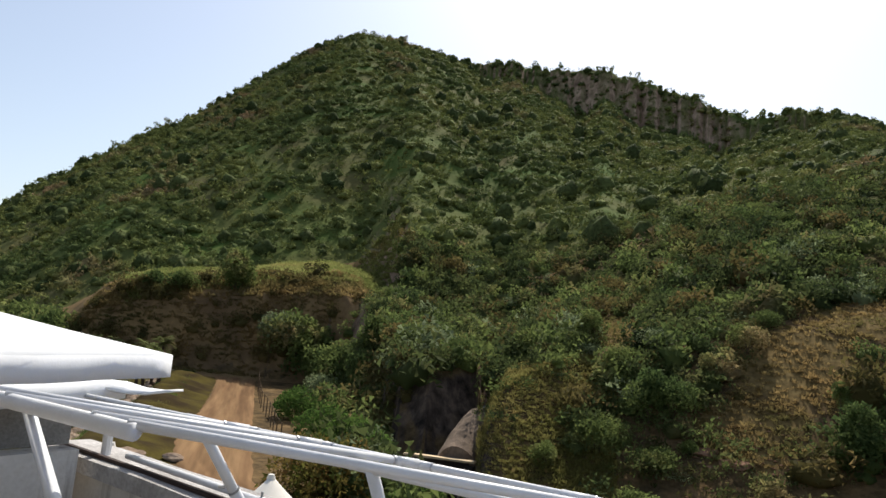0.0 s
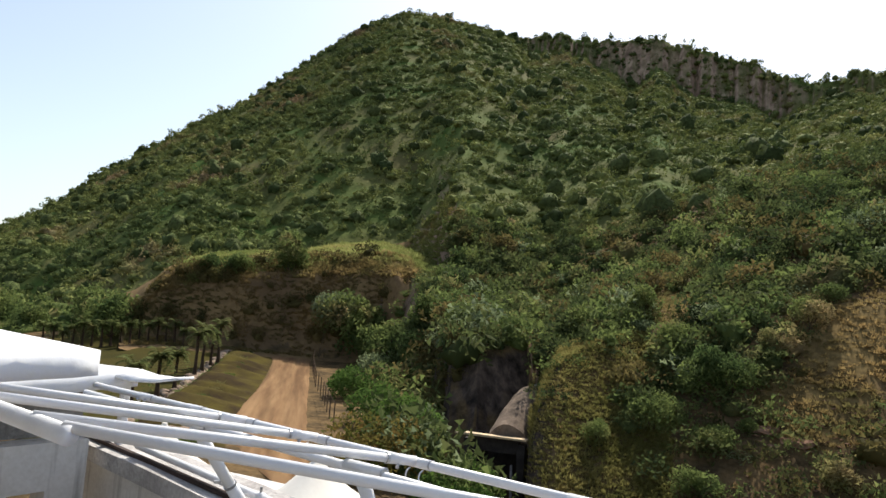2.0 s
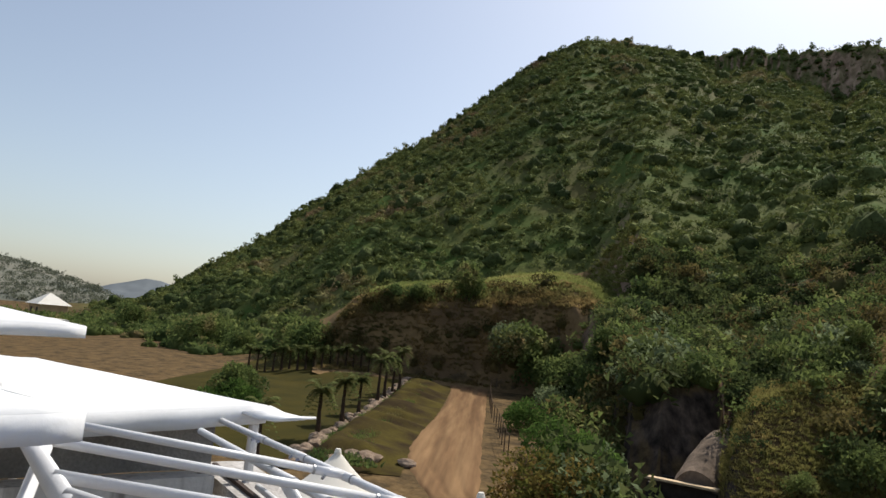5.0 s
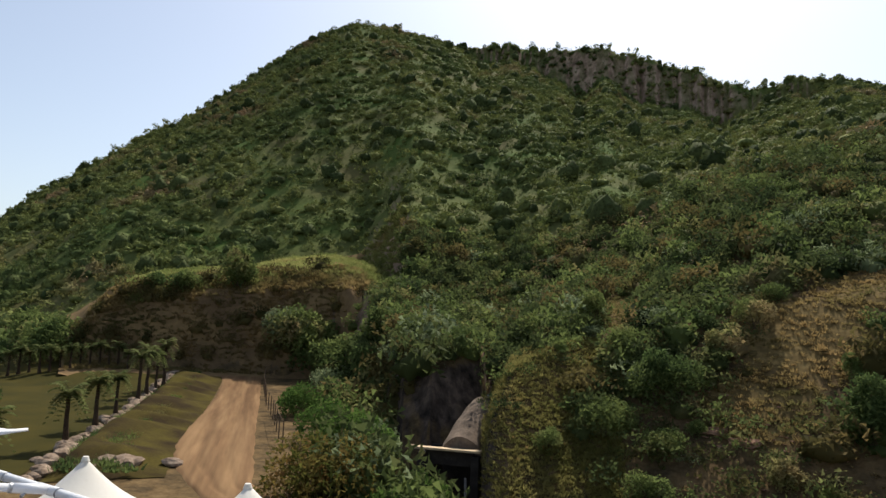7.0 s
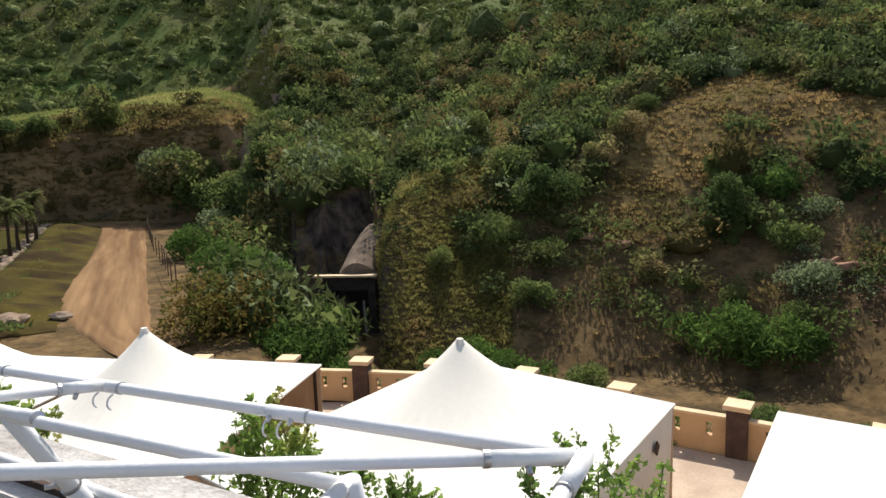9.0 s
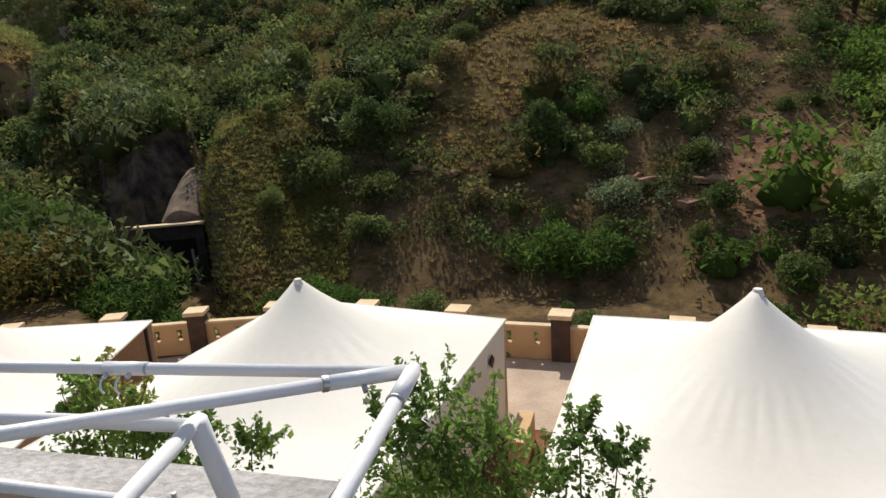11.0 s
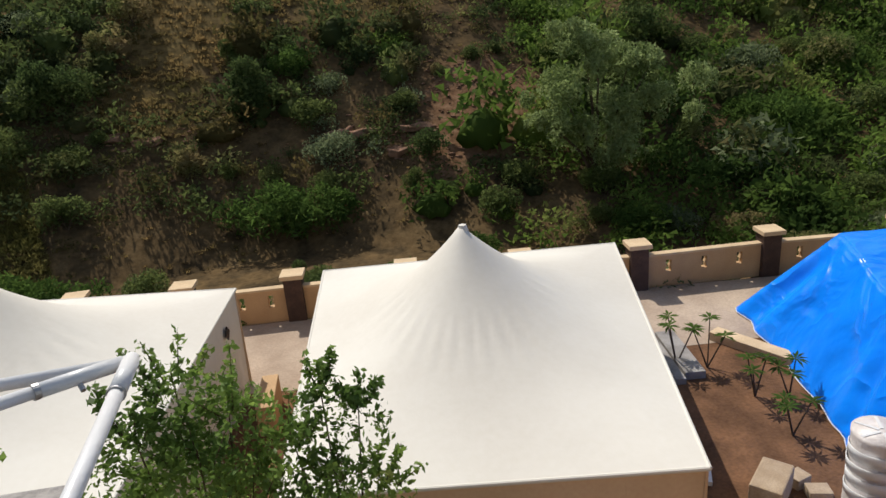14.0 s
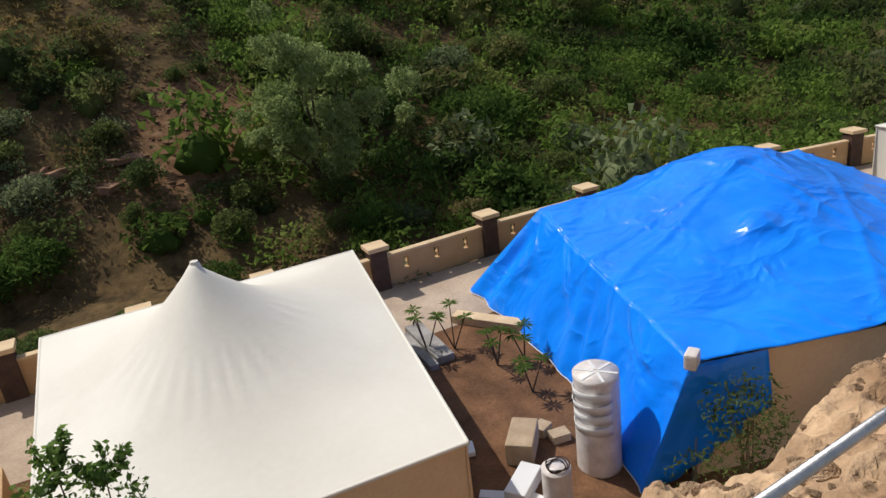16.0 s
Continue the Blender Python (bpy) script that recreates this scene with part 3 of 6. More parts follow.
def ridge_z(a, r, bears, lifts, r0, r1):
    """Height of a ridge that climbs from r0 to its crest at r1."""
    top = EYE_Z + r1 * np.tan(np.radians(np.interp(a, bears, lifts)))
    t = np.clip((r - r0) / (r1 - r0), 0, 1)
    back = np.clip((r - r1) / (r1 - r0), 0, 1)
    z = top * (t ** 0.8 - back) + (r1 * 0.02) * fbm(a / 2.6, r / (0.12 * r1), 91) * np.sin(t * math.pi)
    return np.maximum(z, -3)


def far_ridge(name, bears, lifts, r0, r1, material, label):
    a, r = np.meshgrid(np.linspace(bears[0], bears[-1], 130), np.linspace(r0, 2 * r1 - r0, 40))
    z = ridge_z(a, r, bears, lifts, r0, r1)
    v = np.stack([r * np.sin(np.radians(a)), r * np.cos(np.radians(a)), z], -1).reshape(-1, 3)
    idx = np.arange(130 * 40).reshape(40, 130)
    faces = np.stack([idx[:-1, :-1], idx[:-1, 1:], idx[1:, 1:], idx[1:, :-1]], -1).reshape(-1, 4)[:, ::-1]
    tagged(new(name, np_mesh(name, v, faces, material, True)), label, "hills", kind="structure")


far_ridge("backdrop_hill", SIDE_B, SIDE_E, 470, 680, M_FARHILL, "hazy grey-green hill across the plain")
far_ridge("backdrop_mountains", RANGE_B, RANGE_E, 2400, 3000, M_RANGE, "mountains on the horizon with blue-grey haze in their colour")


# ---- compound wall ----
def compound_wall():
    root = base("wall_compound")
    tagged(root, "low cream plastered compound wall with brown pillars and slots", "wall", kind="structure")
    cap_me = bm_mesh("pillar_cap", boxed(0, 0, 1.49, 0.72, 0.72, 0.14, 0, 0.02), M_CAP)
    shaft_me = bm_mesh("pillar", boxed(0, 0, 0.7, 0.56, 0.56, 1.44, 0, 0.015), M_PILLAR)
    for k, (x, y) in enumerate(WALL[1:-1]):
        (xa, ya), (xb, yb) = WALL[k], WALL[k + 2]
        turn = math.degrees(math.atan2(yb - ya, xb - xa))
        p = part("pillar", shaft_me, None, root)
        p.matrix_local = pose(x, y, 0, 0, 0, turn)
        part("pillar_cap", cap_me, None, p, "cream stone cap")
    for (xa, ya), (xb, yb) in zip(WALL, WALL[1:]):
        d, turn = math.hypot(xb - xa, yb - ya), math.degrees(math.atan2(yb - ya, xb - xa))
        slots = [-0.27 * d, 0, 0.27 * d] if d < 6 else []
        bm = bmesh.new()
        edges = [-d / 2] + [s + o for s in slots for o in (-0.09, 0.09)] + [d / 2]
        for a, b in zip(edges[0::2], edges[1::2]):
            box(bm, (a + b) / 2, 0, 0.53, b - a, 0.2, 1.06)
        for s in slots:
            box(bm, s, 0, 0.26, 0.18, 0.2, 0.52)
            box(bm, s, 0, 0.985, 0.18, 0.2, 0.15)
            # the waist that makes each slot narrow in its middle
            for side in (-1, 1):
                q = bmesh.ops.create_cone(bm, cap_ends=True, segments=3, radius1=0.055, radius2=0.055, depth=0.18, matrix=Matrix.Translation((s + side * 0.085, 0, 0.71)) @ pose(0, 0, 0, 90, 0, 0))
                del q
        w = part("wall_panel", bm, M_WALL, root)
        w.matrix_local = pose((xa + xb) / 2, (ya + yb) / 2, 0, 0, 0, turn)
        c = part("coping", boxed(0, 0, 1.1, d - 0.02, 0.27, 0.08, 0, 0.012), M_CAP, w, "pale cream coping")
        c.matrix_local = Matrix()


compound_wall()


# ---- tents ----
def tent(corners, peak, eave, top, label, side_mat, vent=False, open_side=False):
    """A square tent with a tensile roof: corners run back right, back left, front left, front right."""
    c = [Vector((x, y, 0)) for x, y in corners]
    mid = sum(c, Vector()) / 4
    root = base("tent", Matrix.Translation(mid))
    tagged(root, label, "tent", "tents in a row")
    n = 72
    u, v = np.meshgrid(np.linspace(0, 1, n), np.linspace(0, 1, n))
    w = [(1 - u) * (1 - v), u * (1 - v), u * v, (1 - u) * v]
    x, y = sum(w[k] * c[k].x for k in range(4)), sum(w[k] * c[k].y for k in range(4))
    pu, pv = peak
    du = np.where(u < pu, (pu - u) / pu, (u - pu) / (1 - pu))
    dv = np.where(v < pv, (pv - v) / pv, (v - pv) / (1 - pv))
    square, ring = np.maximum(du, dv), np.hypot(du, dv)
    m = np.minimum(1, square ** 1.6 * square + (1 - square ** 1.6) * ring)
    lift = np.clip(1 - m, 0, 1)
    z = eave + (top - eave) * (0.40 * lift + 0.60 * lift**2.4)
    fan = np.sin(np.arctan2(dv * np.sign(v - pv), du * np.sign(u - pu)) * 34) * np.clip(1 - np.abs(m - 0.42) / 0.2, 0, 1)
    z = z + 0.02 * fan * (v > pv) + 0.03 * fbm(x * 0.9, y * 0.9, 4) * lift
    idx = np.arange(n * n).reshape(n, n)
    faces = np.stack([idx[:-1, :-1], idx[1:, :-1], idx[1:, 1:], idx[:-1, 1:]], -1).reshape(-1, 4)
    verts = np.stack([x - mid.x, y - mid.y, z], -1).reshape(-1, 3)
    roof = part("roof", np_mesh("roof", verts, faces, M_CANVAS, True), None, root, "cream stretched canvas roof rising to a point")
    tip = Vector(verts[np.argmax(verts[:, 2])])
    part("peak_cap", rodded(tip + Vector((0, 0, -0.09)), tip + Vector((0, 0, 0.03)), 0.115, 0.075, 16), M_CANVAS, root, "small round cloth cap")
    names = ["back_wall", "left_wall", "front_wall", "right_wall"]
    for k in range(4):
        a, b = c[k] - mid, c[(k + 1) % 4] - mid
        d = b - a
        inward = Vector((-d.y, d.x, 0)).normalized()
        if inward.dot((a + b) / 2) > 0:
            inward = -inward
        if open_side and k == 3:
            for s in (0.04, 0.5, 0.96):
                p = a + d * s + inward * 0.06
                part("porch_post", rodded((p.x, p.y, 0), (p.x, p.y, eave - 0.02), 0.05, None, 10), M_DARK, root, "dark wooden post")
            inset = inward * 1.5
        else:
            inset = inward * 0.025
        bm = bmesh.new()
        segs = 26
        rows = []
        for i in range(segs + 1):
            p = a + d * (i / segs) + inset
            q = p + inward * (0.02 * math.sin(i * 2.3) + 0.05)
            rows.append((bm.verts.new((p.x, p.y, eave - 0.03)), bm.verts.new((q.x, q.y, 0))))
        for r0, r1 in zip(rows, rows[1:]):
            bm.faces.new((r0[0], r1[0], r1[1], r0[1]))
        wall = part("side_wall", bm, side_mat if k != 3 else (M_CANVAS if vent else side_mat), root)
        sol = wall.modifiers.new("thickness", "SOLIDIFY")
        sol.thickness = 0.02
        hem = part("eave_hem", rodded((a.x, a.y, eave - 0.015), (b.x, b.y, eave - 0.015), 0.035, None, 8), M_CANVAS, root)
        del hem
    if vent:
        a, b = c[3] - mid, c[0] - mid
        p = a + (b - a) * 0.84
        n2 = Vector(((b - a).y, -(b - a).x, 0)).normalized()
        bm = bmesh.new()
        turn = math.degrees(math.atan2((b - a).y, (b - a).x))
        box(bm, 0, 0, 0, 0.24, 0.03, 0.24)
        vt = part("vent", bm, M_DARK, root, "small dark diamond-shaped vent")
        vt.matrix_local = Matrix.Translation((p.x + n2.x * 0.03, p.y + n2.y * 0.03, 2.15)) @ pose(0, 0, 0, 0, 0, turn) @ pose(0, 0, 0, 0, 45, 0)
    return root


tent([(8.1, 15.65), (0.62, 17.05), (-0.75, 8.35), (5.0, 6.95)], (0.527, 0.44), 2.7, 4.85, "large cream canvas tent with a peaked roof and beige walls", M_SIDE)
tent([(-1.6, 16.8), (-8.0, 18.6), (-9.8, 10.05), (-3.2, 8.2)], (0.557, 0.43), 2.7, 4.7, "cream canvas tent with a peaked roof and wall vent", M_SIDE, vent=True)
tent([(-11.45, 16.72), (-17.2, 15.75), (-15.4, 7.1), (-9.6, 8.1)], (0.49, 0.45), 2.7, 4.75, "cream canvas tent with an open porch on dark posts", M_SIDE, open_side=True)
tent([(34.2, 7.6), (26.75, 10.25), (24.2, 1.6), (31.4, -1.0)], (0.5, 0.46), 2.6, 4.7, "cream canvas tent beyond the tarpaulin", M_CANVAS)
tent([(-17.6, 15.4), (-22.2, 14.5), (-20.4, 6.5), (-15.75, 7.2)], (0.45, 0.45), 2.65, 4.8, "cream canvas tent with a peaked roof", M_SIDE)


# ---- blue tarpaulin over a stacked tent frame ----
def tarpaulin():
    root = base("tarpaulin_cover", Matrix.Translation((14, 9, 0)))
    tagged(root, "bright blue plastic tarpaulin draped over a tent frame", "tarpaulin")
    bl, fl, fr, br = (13.5, 13.9), (9.1, 5.9), (17.2, 1.6), (22.6, 10.9)
    n = 130
    u, v = np.meshgrid(np.linspace(0, 1, n), np.linspace(0, 1, n))
    mixed = lambda k: (1 - u) * (1 - v) * bl[k] + (1 - u) * v * fl[k] + u * v * fr[k] + u * (1 - v) * br[k]  # noqa: E731
    x, y = mixed(0) - 14, mixed(1) - 9
    bump = np.exp(-(((u - 0.54) / 0.27) ** 2 + ((v - 0.28) / 0.35) ** 2))
    prop = np.exp(-(((u - 0.38) / 0.05) ** 2 + ((v - 0.62) / 0.05) ** 2))
    z = 2.55 + 1.25 * bump + 0.28 * prop + 0.30 * (1 - (2 * u - 1) ** 2) * (1 - (2 * v - 1) ** 2)
    z = z + 0.26 * fbm(x * 0.45, y * 0.45, 11) + 0.05 * np.sin(u * 26 + 3 * np.sin(v * 5)) * np.clip(u - 0.45, 0, 0.5) + 0.02 * np.sin(u * 60 + 9 * v) * np.clip(0.5 - v, 0, 1)
    crinkle = np.exp(-(((u - 0.12) / 0.16) ** 2 + ((v - 0.2) / 0.16) ** 2))
    z = z + crinkle * 0.16 * np.abs(fbm(x * 2.4, y * 2.4, 17)) + 0.04 * (1 - np.abs(2 * vnoise(u * 5 + v * 2, v * 3, 19) - 1)) ** 3
    for ku, kv, kd in ((0.55, 1.0, 0.62), (1.0, -0.35, 0.34), (1.0, 0.6, 1.0), (0.2, 1.0, 0.45)):
        z = z + 0.05 * np.exp(-(((ku * u + kv * v - kd + 0.01 * np.sin(9 * u)) / 0.012) ** 2))
    idx = np.arange(n * n).reshape(n, n)
    faces = np.stack([idx[:-1, :-1], idx[1:, :-1], idx[1:, 1:], idx[:-1, 1:]], -1).reshape(-1, 4)
    sheet_top = part("tarpaulin_sheet", np_mesh("tarpaulin_sheet", np.stack([x, y, z], -1).reshape(-1, 3), faces, M_TARP, True), None, root)
    sol = sheet_top.modifiers.new("thickness", "SOLIDIFY")
    sol.thickness = 0.015
    foot = [(12.0, 15.75), (11.1, 12.6), (10.2, 10.0), (9.2, 8.0), (8.25, 6.35)]
    eave = np.stack([x[:, 0], y[:, 0], z[:, 0]], -1)
    t = np.linspace(0, 1, n)
    fx = np.interp(t, np.linspace(0, 1, 5), [p[0] for p in foot]) - 14
    fy = np.interp(t, np.linspace(0, 1, 5), [p[1] for p in foot]) - 9
    s = np.linspace(0, 1, 30)[None, :]
    pleat = 0.16 * np.sin(t * 46 + 2 * np.sin(t * 11))[:, None] * np.sin(s * 2.6) * (0.4 + 0.6 * np.exp(-((t[:, None]) / 0.25) ** 2))
    dx = eave[:, :1] * (1 - s) + fx[:, None] * s - pleat * 0.9
    dy = eave[:, 1:2] * (1 - s) + fy[:, None] * s + pleat * 0.5
    dz = eave[:, 2:] * (1 - s) + 0.06 * s + 0.05 * fbm(dx * 1.4, dy * 1.4 + 3 * s, 14)
    idx = np.arange(n * 30).reshape(n, 30)
    faces = np.stack([idx[:-1, :-1], idx[:-1, 1:], idx[1:, 1:], idx[1:, :-1]], -1).reshape(-1, 4)
    side = part("hanging_side", np_mesh("hanging_side", np.stack([dx, dy, np.maximum(dz, 0.04)], -1).reshape(-1, 3), faces, M_TARP, True), None, root)
    sol = side.modifiers.new("thickness", "SOLIDIFY")
    sol.thickness = 0.012
    hem = bmesh.new()
    for i in range(0, n - 1, 3):
        a = Vector((dx[i, -1], dy[i, -1], 0.075))
        b = Vector((dx[min(i + 3, n - 1), -1], dy[min(i + 3, n - 1), -1], 0.075))
        rod(hem, a, b, 0.012, None, 6)
    part("hem", hem, M_WHITE, root, "pale edge seam")
    # the front flap that hangs round the corner pole
    bm = bmesh.new()
    cols = []
    for i in range(19):
        q = i / 18
        ex, ey = fl[0] - 14 + q * 1.25, fl[1] - 9 - q * 0.66
        w = 0.10 * math.sin(i * 1.5)
        low = 0.05 + 1.35 * q**1.6
        cols.append([bm.verts.new((ex - 0.85 * k / 8 * (1 - q) + w * k / 8 * q, ey + 0.45 * k / 8 * (1 - q) - w * k / 8 * q, 2.56 + (low - 2.56) * k / 8)) for k in range(9)])
    for a, b in zip(cols, cols[1:]):
        for k in range(8):
            bm.faces.new((a[k], a[k + 1], b[k + 1], b[k]))
    flap = part("corner_flap", bm, M_TARP, root, "", True)
    sol = flap.modifiers.new("thickness", "SOLIDIFY")
    sol.thickness = 0.012
    ax, ay, bx2, by2 = fl[0] - 13.7, fl[1] - 8.9, fr[0] - 14.2, fr[1] - 8.7
    part("tent_wall", boxed((ax + bx2) / 2, (ay + by2) / 2, 1.22, math.hypot(bx2 - ax, by2 - ay), 0.04, 2.44, math.degrees(math.atan2(by2 - ay, bx2 - ax))), M_SIDE, root, "beige cloth tent wall")
    for px, py in (bl, fl, fr, br, (17.5, 8.0)):
        part("frame_pole", rodded((px - 14 + 0.12 * (1 if px < 14 else -1), py - 9, 0), (px - 14 + 0.12 * (1 if px < 14 else -1), py - 9, 2.5), 0.05), M_STEEL, root)
    part("corner_pad", boxed(fl[0] - 14, fl[1] - 9, 2.68, 0.34, 0.22, 0.3, 20, 0.05), M_PLASTIC, root, "white plastic wrapped round the pole end")


tarpaulin()


# ---- water tanks and building leftovers in the yard ----
def drum(name, x, y, r, h, label, category, wrapped):
    root = base(name, Matrix.Translation((x, y, 0)))
    tagged(root, label, category)
    n, k = 40, 30
    bm = bmesh.new()
    rings = []
    for j in range(k + 1):
        t = j / k
        row = []
        for i in range(n):
            a = 2 * math.pi * i / n
            w = r * (1 + (0.02 * math.sin(5 * a + 9 * t) * math.sin(t * 40) if wrapped and t > 0.42 else 0))
            row.append(bm.verts.new((w * math.cos(a), w * math.sin(a), h * t)))
        rings.append(row)
    for ra, rb in zip(rings, rings[1:]):
        for i in range(n):
            bm.faces.new((ra[i], ra[(i + 1) % n], rb[(i + 1) % n], rb[i]))
    bm.faces.new(rings[-1])
    bm.faces.new(rings[0][::-1])
    part("drum_body", bm, M_PLASTIC, root, "", True)
    if wrapped:
        for a in range(6):
            part("tape_strip", boxed(0.24 * math.cos(a * 1.05) * r / 0.45, 0.24 * math.sin(a * 1.05) * r / 0.45, h + 0.006, 0.36 * r / 0.45, 0.05, 0.01, math.degrees(a * 1.05)), M_WHITE, root, "white packing tape")
        for j in range(4):
            bm = bmesh.new()
            z0 = h * (0.50 + 0.115 * j)
            for i in range(15):
                a = math.pi * (0.75 + i / 15 * 0.75)
                rr = r * 1.0 + 0.09 * math.sin(math.pi * i / 14) * (1 - 0.3 * (j % 2))
                bm.verts.new((rr * math.cos(a), rr * math.sin(a), z0 + 0.12))
                bm.verts.new(((r + 0.005) * math.cos(a), (r + 0.005) * math.sin(a), z0 - 0.10))
            bm.verts.ensure_lookup_table()
            for i in range(14):
                bm.faces.new((bm.verts[2 * i], bm.verts[2 * i + 1], bm.verts[2 * i + 3], bm.verts[2 * i + 2]))
            f = part("loose_wrap", bm, M_WHITE, root, "loose white plastic wrapping", True)
            sol = f.modifiers.new("thickness", "SOLIDIFY")
            sol.thickness = 0.012
    return root


drum("water_tank", 8.42, 7.45, 0.43, 2.12, "tall white water tank still wrapped in plastic and tape", "tank", True)
small = drum("water_heater", 7.05, 7.25, 0.27, 0.85, "short white cylindrical tank with coiled black cable on top", "tank", False)
bm = bmesh.new()
for j in range(3):
    ring = [(0.17 + 0.02 * j) * 1.0 for _ in range(1)][0]
    pts = [Vector((ring * math.cos(a) + 0.02 * j, ring * math.sin(a), 0.87 + 0.02 * j + 0.02 * math.sin(3 * a + j))) for a in np.linspace(0, 2 * math.pi, 20)]
    for p, q in zip(pts, pts[1:]):
        rod(bm, p, q, 0.012, None, 6)
part("cable_coil", bm, M_DARK, small, "coiled black cable")


def loose_block(name, x, y, z, sx, sy, sz, rz, material, label, category, tilt=0.0):
    ob = new(name, bm_mesh(name, boxed(0, 0, sz / 2, sx, sy, sz, 0, min(sx, sy, sz) * 0.07), material))
    ob.matrix_world = pose(x, y, z, tilt, 0, rz)
    return tagged(ob, label, category)


loose_block("stone_block", 7.65, 8.8, 0.02, 0.95, 0.55, 0.5, 38, M_STONE, "large cut beige stone block lying on the soil", "stone")
loose_block("stone_block", 8.35, 8.95, 0.02, 0.35, 0.3, 0.22, 12, M_STONE, "small cut beige stone lying beside the larger block", "stone")
loose_block("stone_block", 8.45, 8.55, 0.02, 0.4, 0.3, 0.18, -20, M_STONE, "small cut beige stone lying beside the larger block", "stone")
loose_block("foam_board", 6.85, 7.95, 0.03, 0.9, 0.42, 0.3, 25, M_WHITE, "white packing foam board beside the tank", "packing")
loose_block("foam_board", 6.9, 9.6, 0.03, 0.4, 0.16, 0.1, 60, M_WHITE, "short white foam roll on the soil", "packing")
loose_block("foam_board", 6.35, 8.2, 0.03, 0.6, 0.2, 0.08, -50, M_WHITE, "white foam offcut lying by the tent wall", "packing")
loose_block("plastic_sheet", 6.45, 7.5, 0.03, 0.9, 0.7, 0.12, 15, M_PLASTIC, "crumpled clear plastic sheet by the tent wall", "packing")
loose_block("concrete_slab", 9.0, 13.9, 0.02, 0.5, 2.2, 0.2, -12, M_CONCRETE, "long grey concrete slab lying in the yard", "slab")
loose_block("concrete_slab", 8.55, 13.75, 0.02, 0.25, 2.1, 0.16, -12, M_CONCRETE, "narrow grey concrete slab lying in the yard", "slab")
loose_block("concrete_slab", 10.85, 13.5, 0.02, 0.42, 2.2, 0.24, 24, M_CAP, "long beige concrete kerb slab beside the tarpaulin", "slab")
loose_block("manhole_cover", -0.1, 15.4, 0.05, 0.55, 0.5, 0.06, 10, M_CONCRETE, "grey concrete inspection cover set in the path", "cover")
loose_block("plinth", -1.15, 14.9, 0.02, 0.4, 1.5, 0.75, -6, M_WALL, "cream plastered low plinth beside the tent", "plinth")


# ---- terrace, parapet and stained building wall ----
def terrace():
    tagged(new("floor_terrace", bm_mesh("floor_terrace", boxed(0.3, -2.6, 3.5, 2.8, 6.8, 7.0, 0, 0.02), M_CONCRETE)), "grey concrete terrace floor block under the viewer", "floor", kind="structure")
    tagged(new("floor_lower", bm_mesh("floor_lower", boxed(-3.65, -1.4, 3.05, 5.1, 7.8, 6.1), M_CONCRETE)), "grey concrete lower terrace block", "floor", kind="structure")
    root = base("wall_parapet", pose(-3.72, 2.62, 0, 0, 0, -5))
    tagged(root, "white plastered terrace parapet with a rough grey top", "wall", kind="structure")
    for x0, x1, z0, z1 in ((-2.8, -1.1, 0, 7.2), (-0.75, 2.8, 0, 7.2), (-1.1, -0.75, 0, 6.5), (-1.1, -0.75, 7.05, 7.2)):
        part("parapet_body", boxed((x0 + x1) / 2, 0, (z0 + z1) / 2, x1 - x0, 0.28, z1 - z0), M_STAINED, root)
    bm = bmesh.new()
    box(bm, 0, 0, 7.26, 5.66, 0.44, 0.12)
    bmesh.ops.subdivide_edges(bm, edges=bm.edges, cuts=6, use_grid_fill=True)
    for v in bm.verts:
        v.co += Vector(noise.noise_vector(v.co * 3.1)) * 0.014
    part("parapet_top", bm, M_COPING, root, "rough broken grey concrete top")
    # thin dark strip laid on top in place of the parapet's dark slot
    part("slot_strip", boxed(-0.35, -0.12, 7.335, 4.6, 0.035, 0.03), M_DARK, root, "dark strip in place of the slot along the wall top")
    wall = base("wall_stained")
    tagged(wall, "stained white plaster wall with rectangular openings", "wall", kind="structure")
    for y0, y1, z0, z1 in ((-3.0, 2.45, 7.08, 7.42), (-3.0, 2.45, 0, 6.35), (2.17, 2.45, 6.35, 7.08), (1.86, 1.92, 6.35, 7.08), (0.7, 1.0, 6.35, 7.08), (-3.0, -0.6, 6.35, 7.08)):
        part("wall_panel", boxed(-5.72, (y0 + y1) / 2, (z0 + z1) / 2, 0.22, y1 - y0, z1 - z0), M_STAINED, wall)
    part("fascia", boxed(-6.0, -0.3, 7.6, 0.3, 5.6, 0.36), M_CONCRETE, wall, "grey concrete fascia")


terrace()


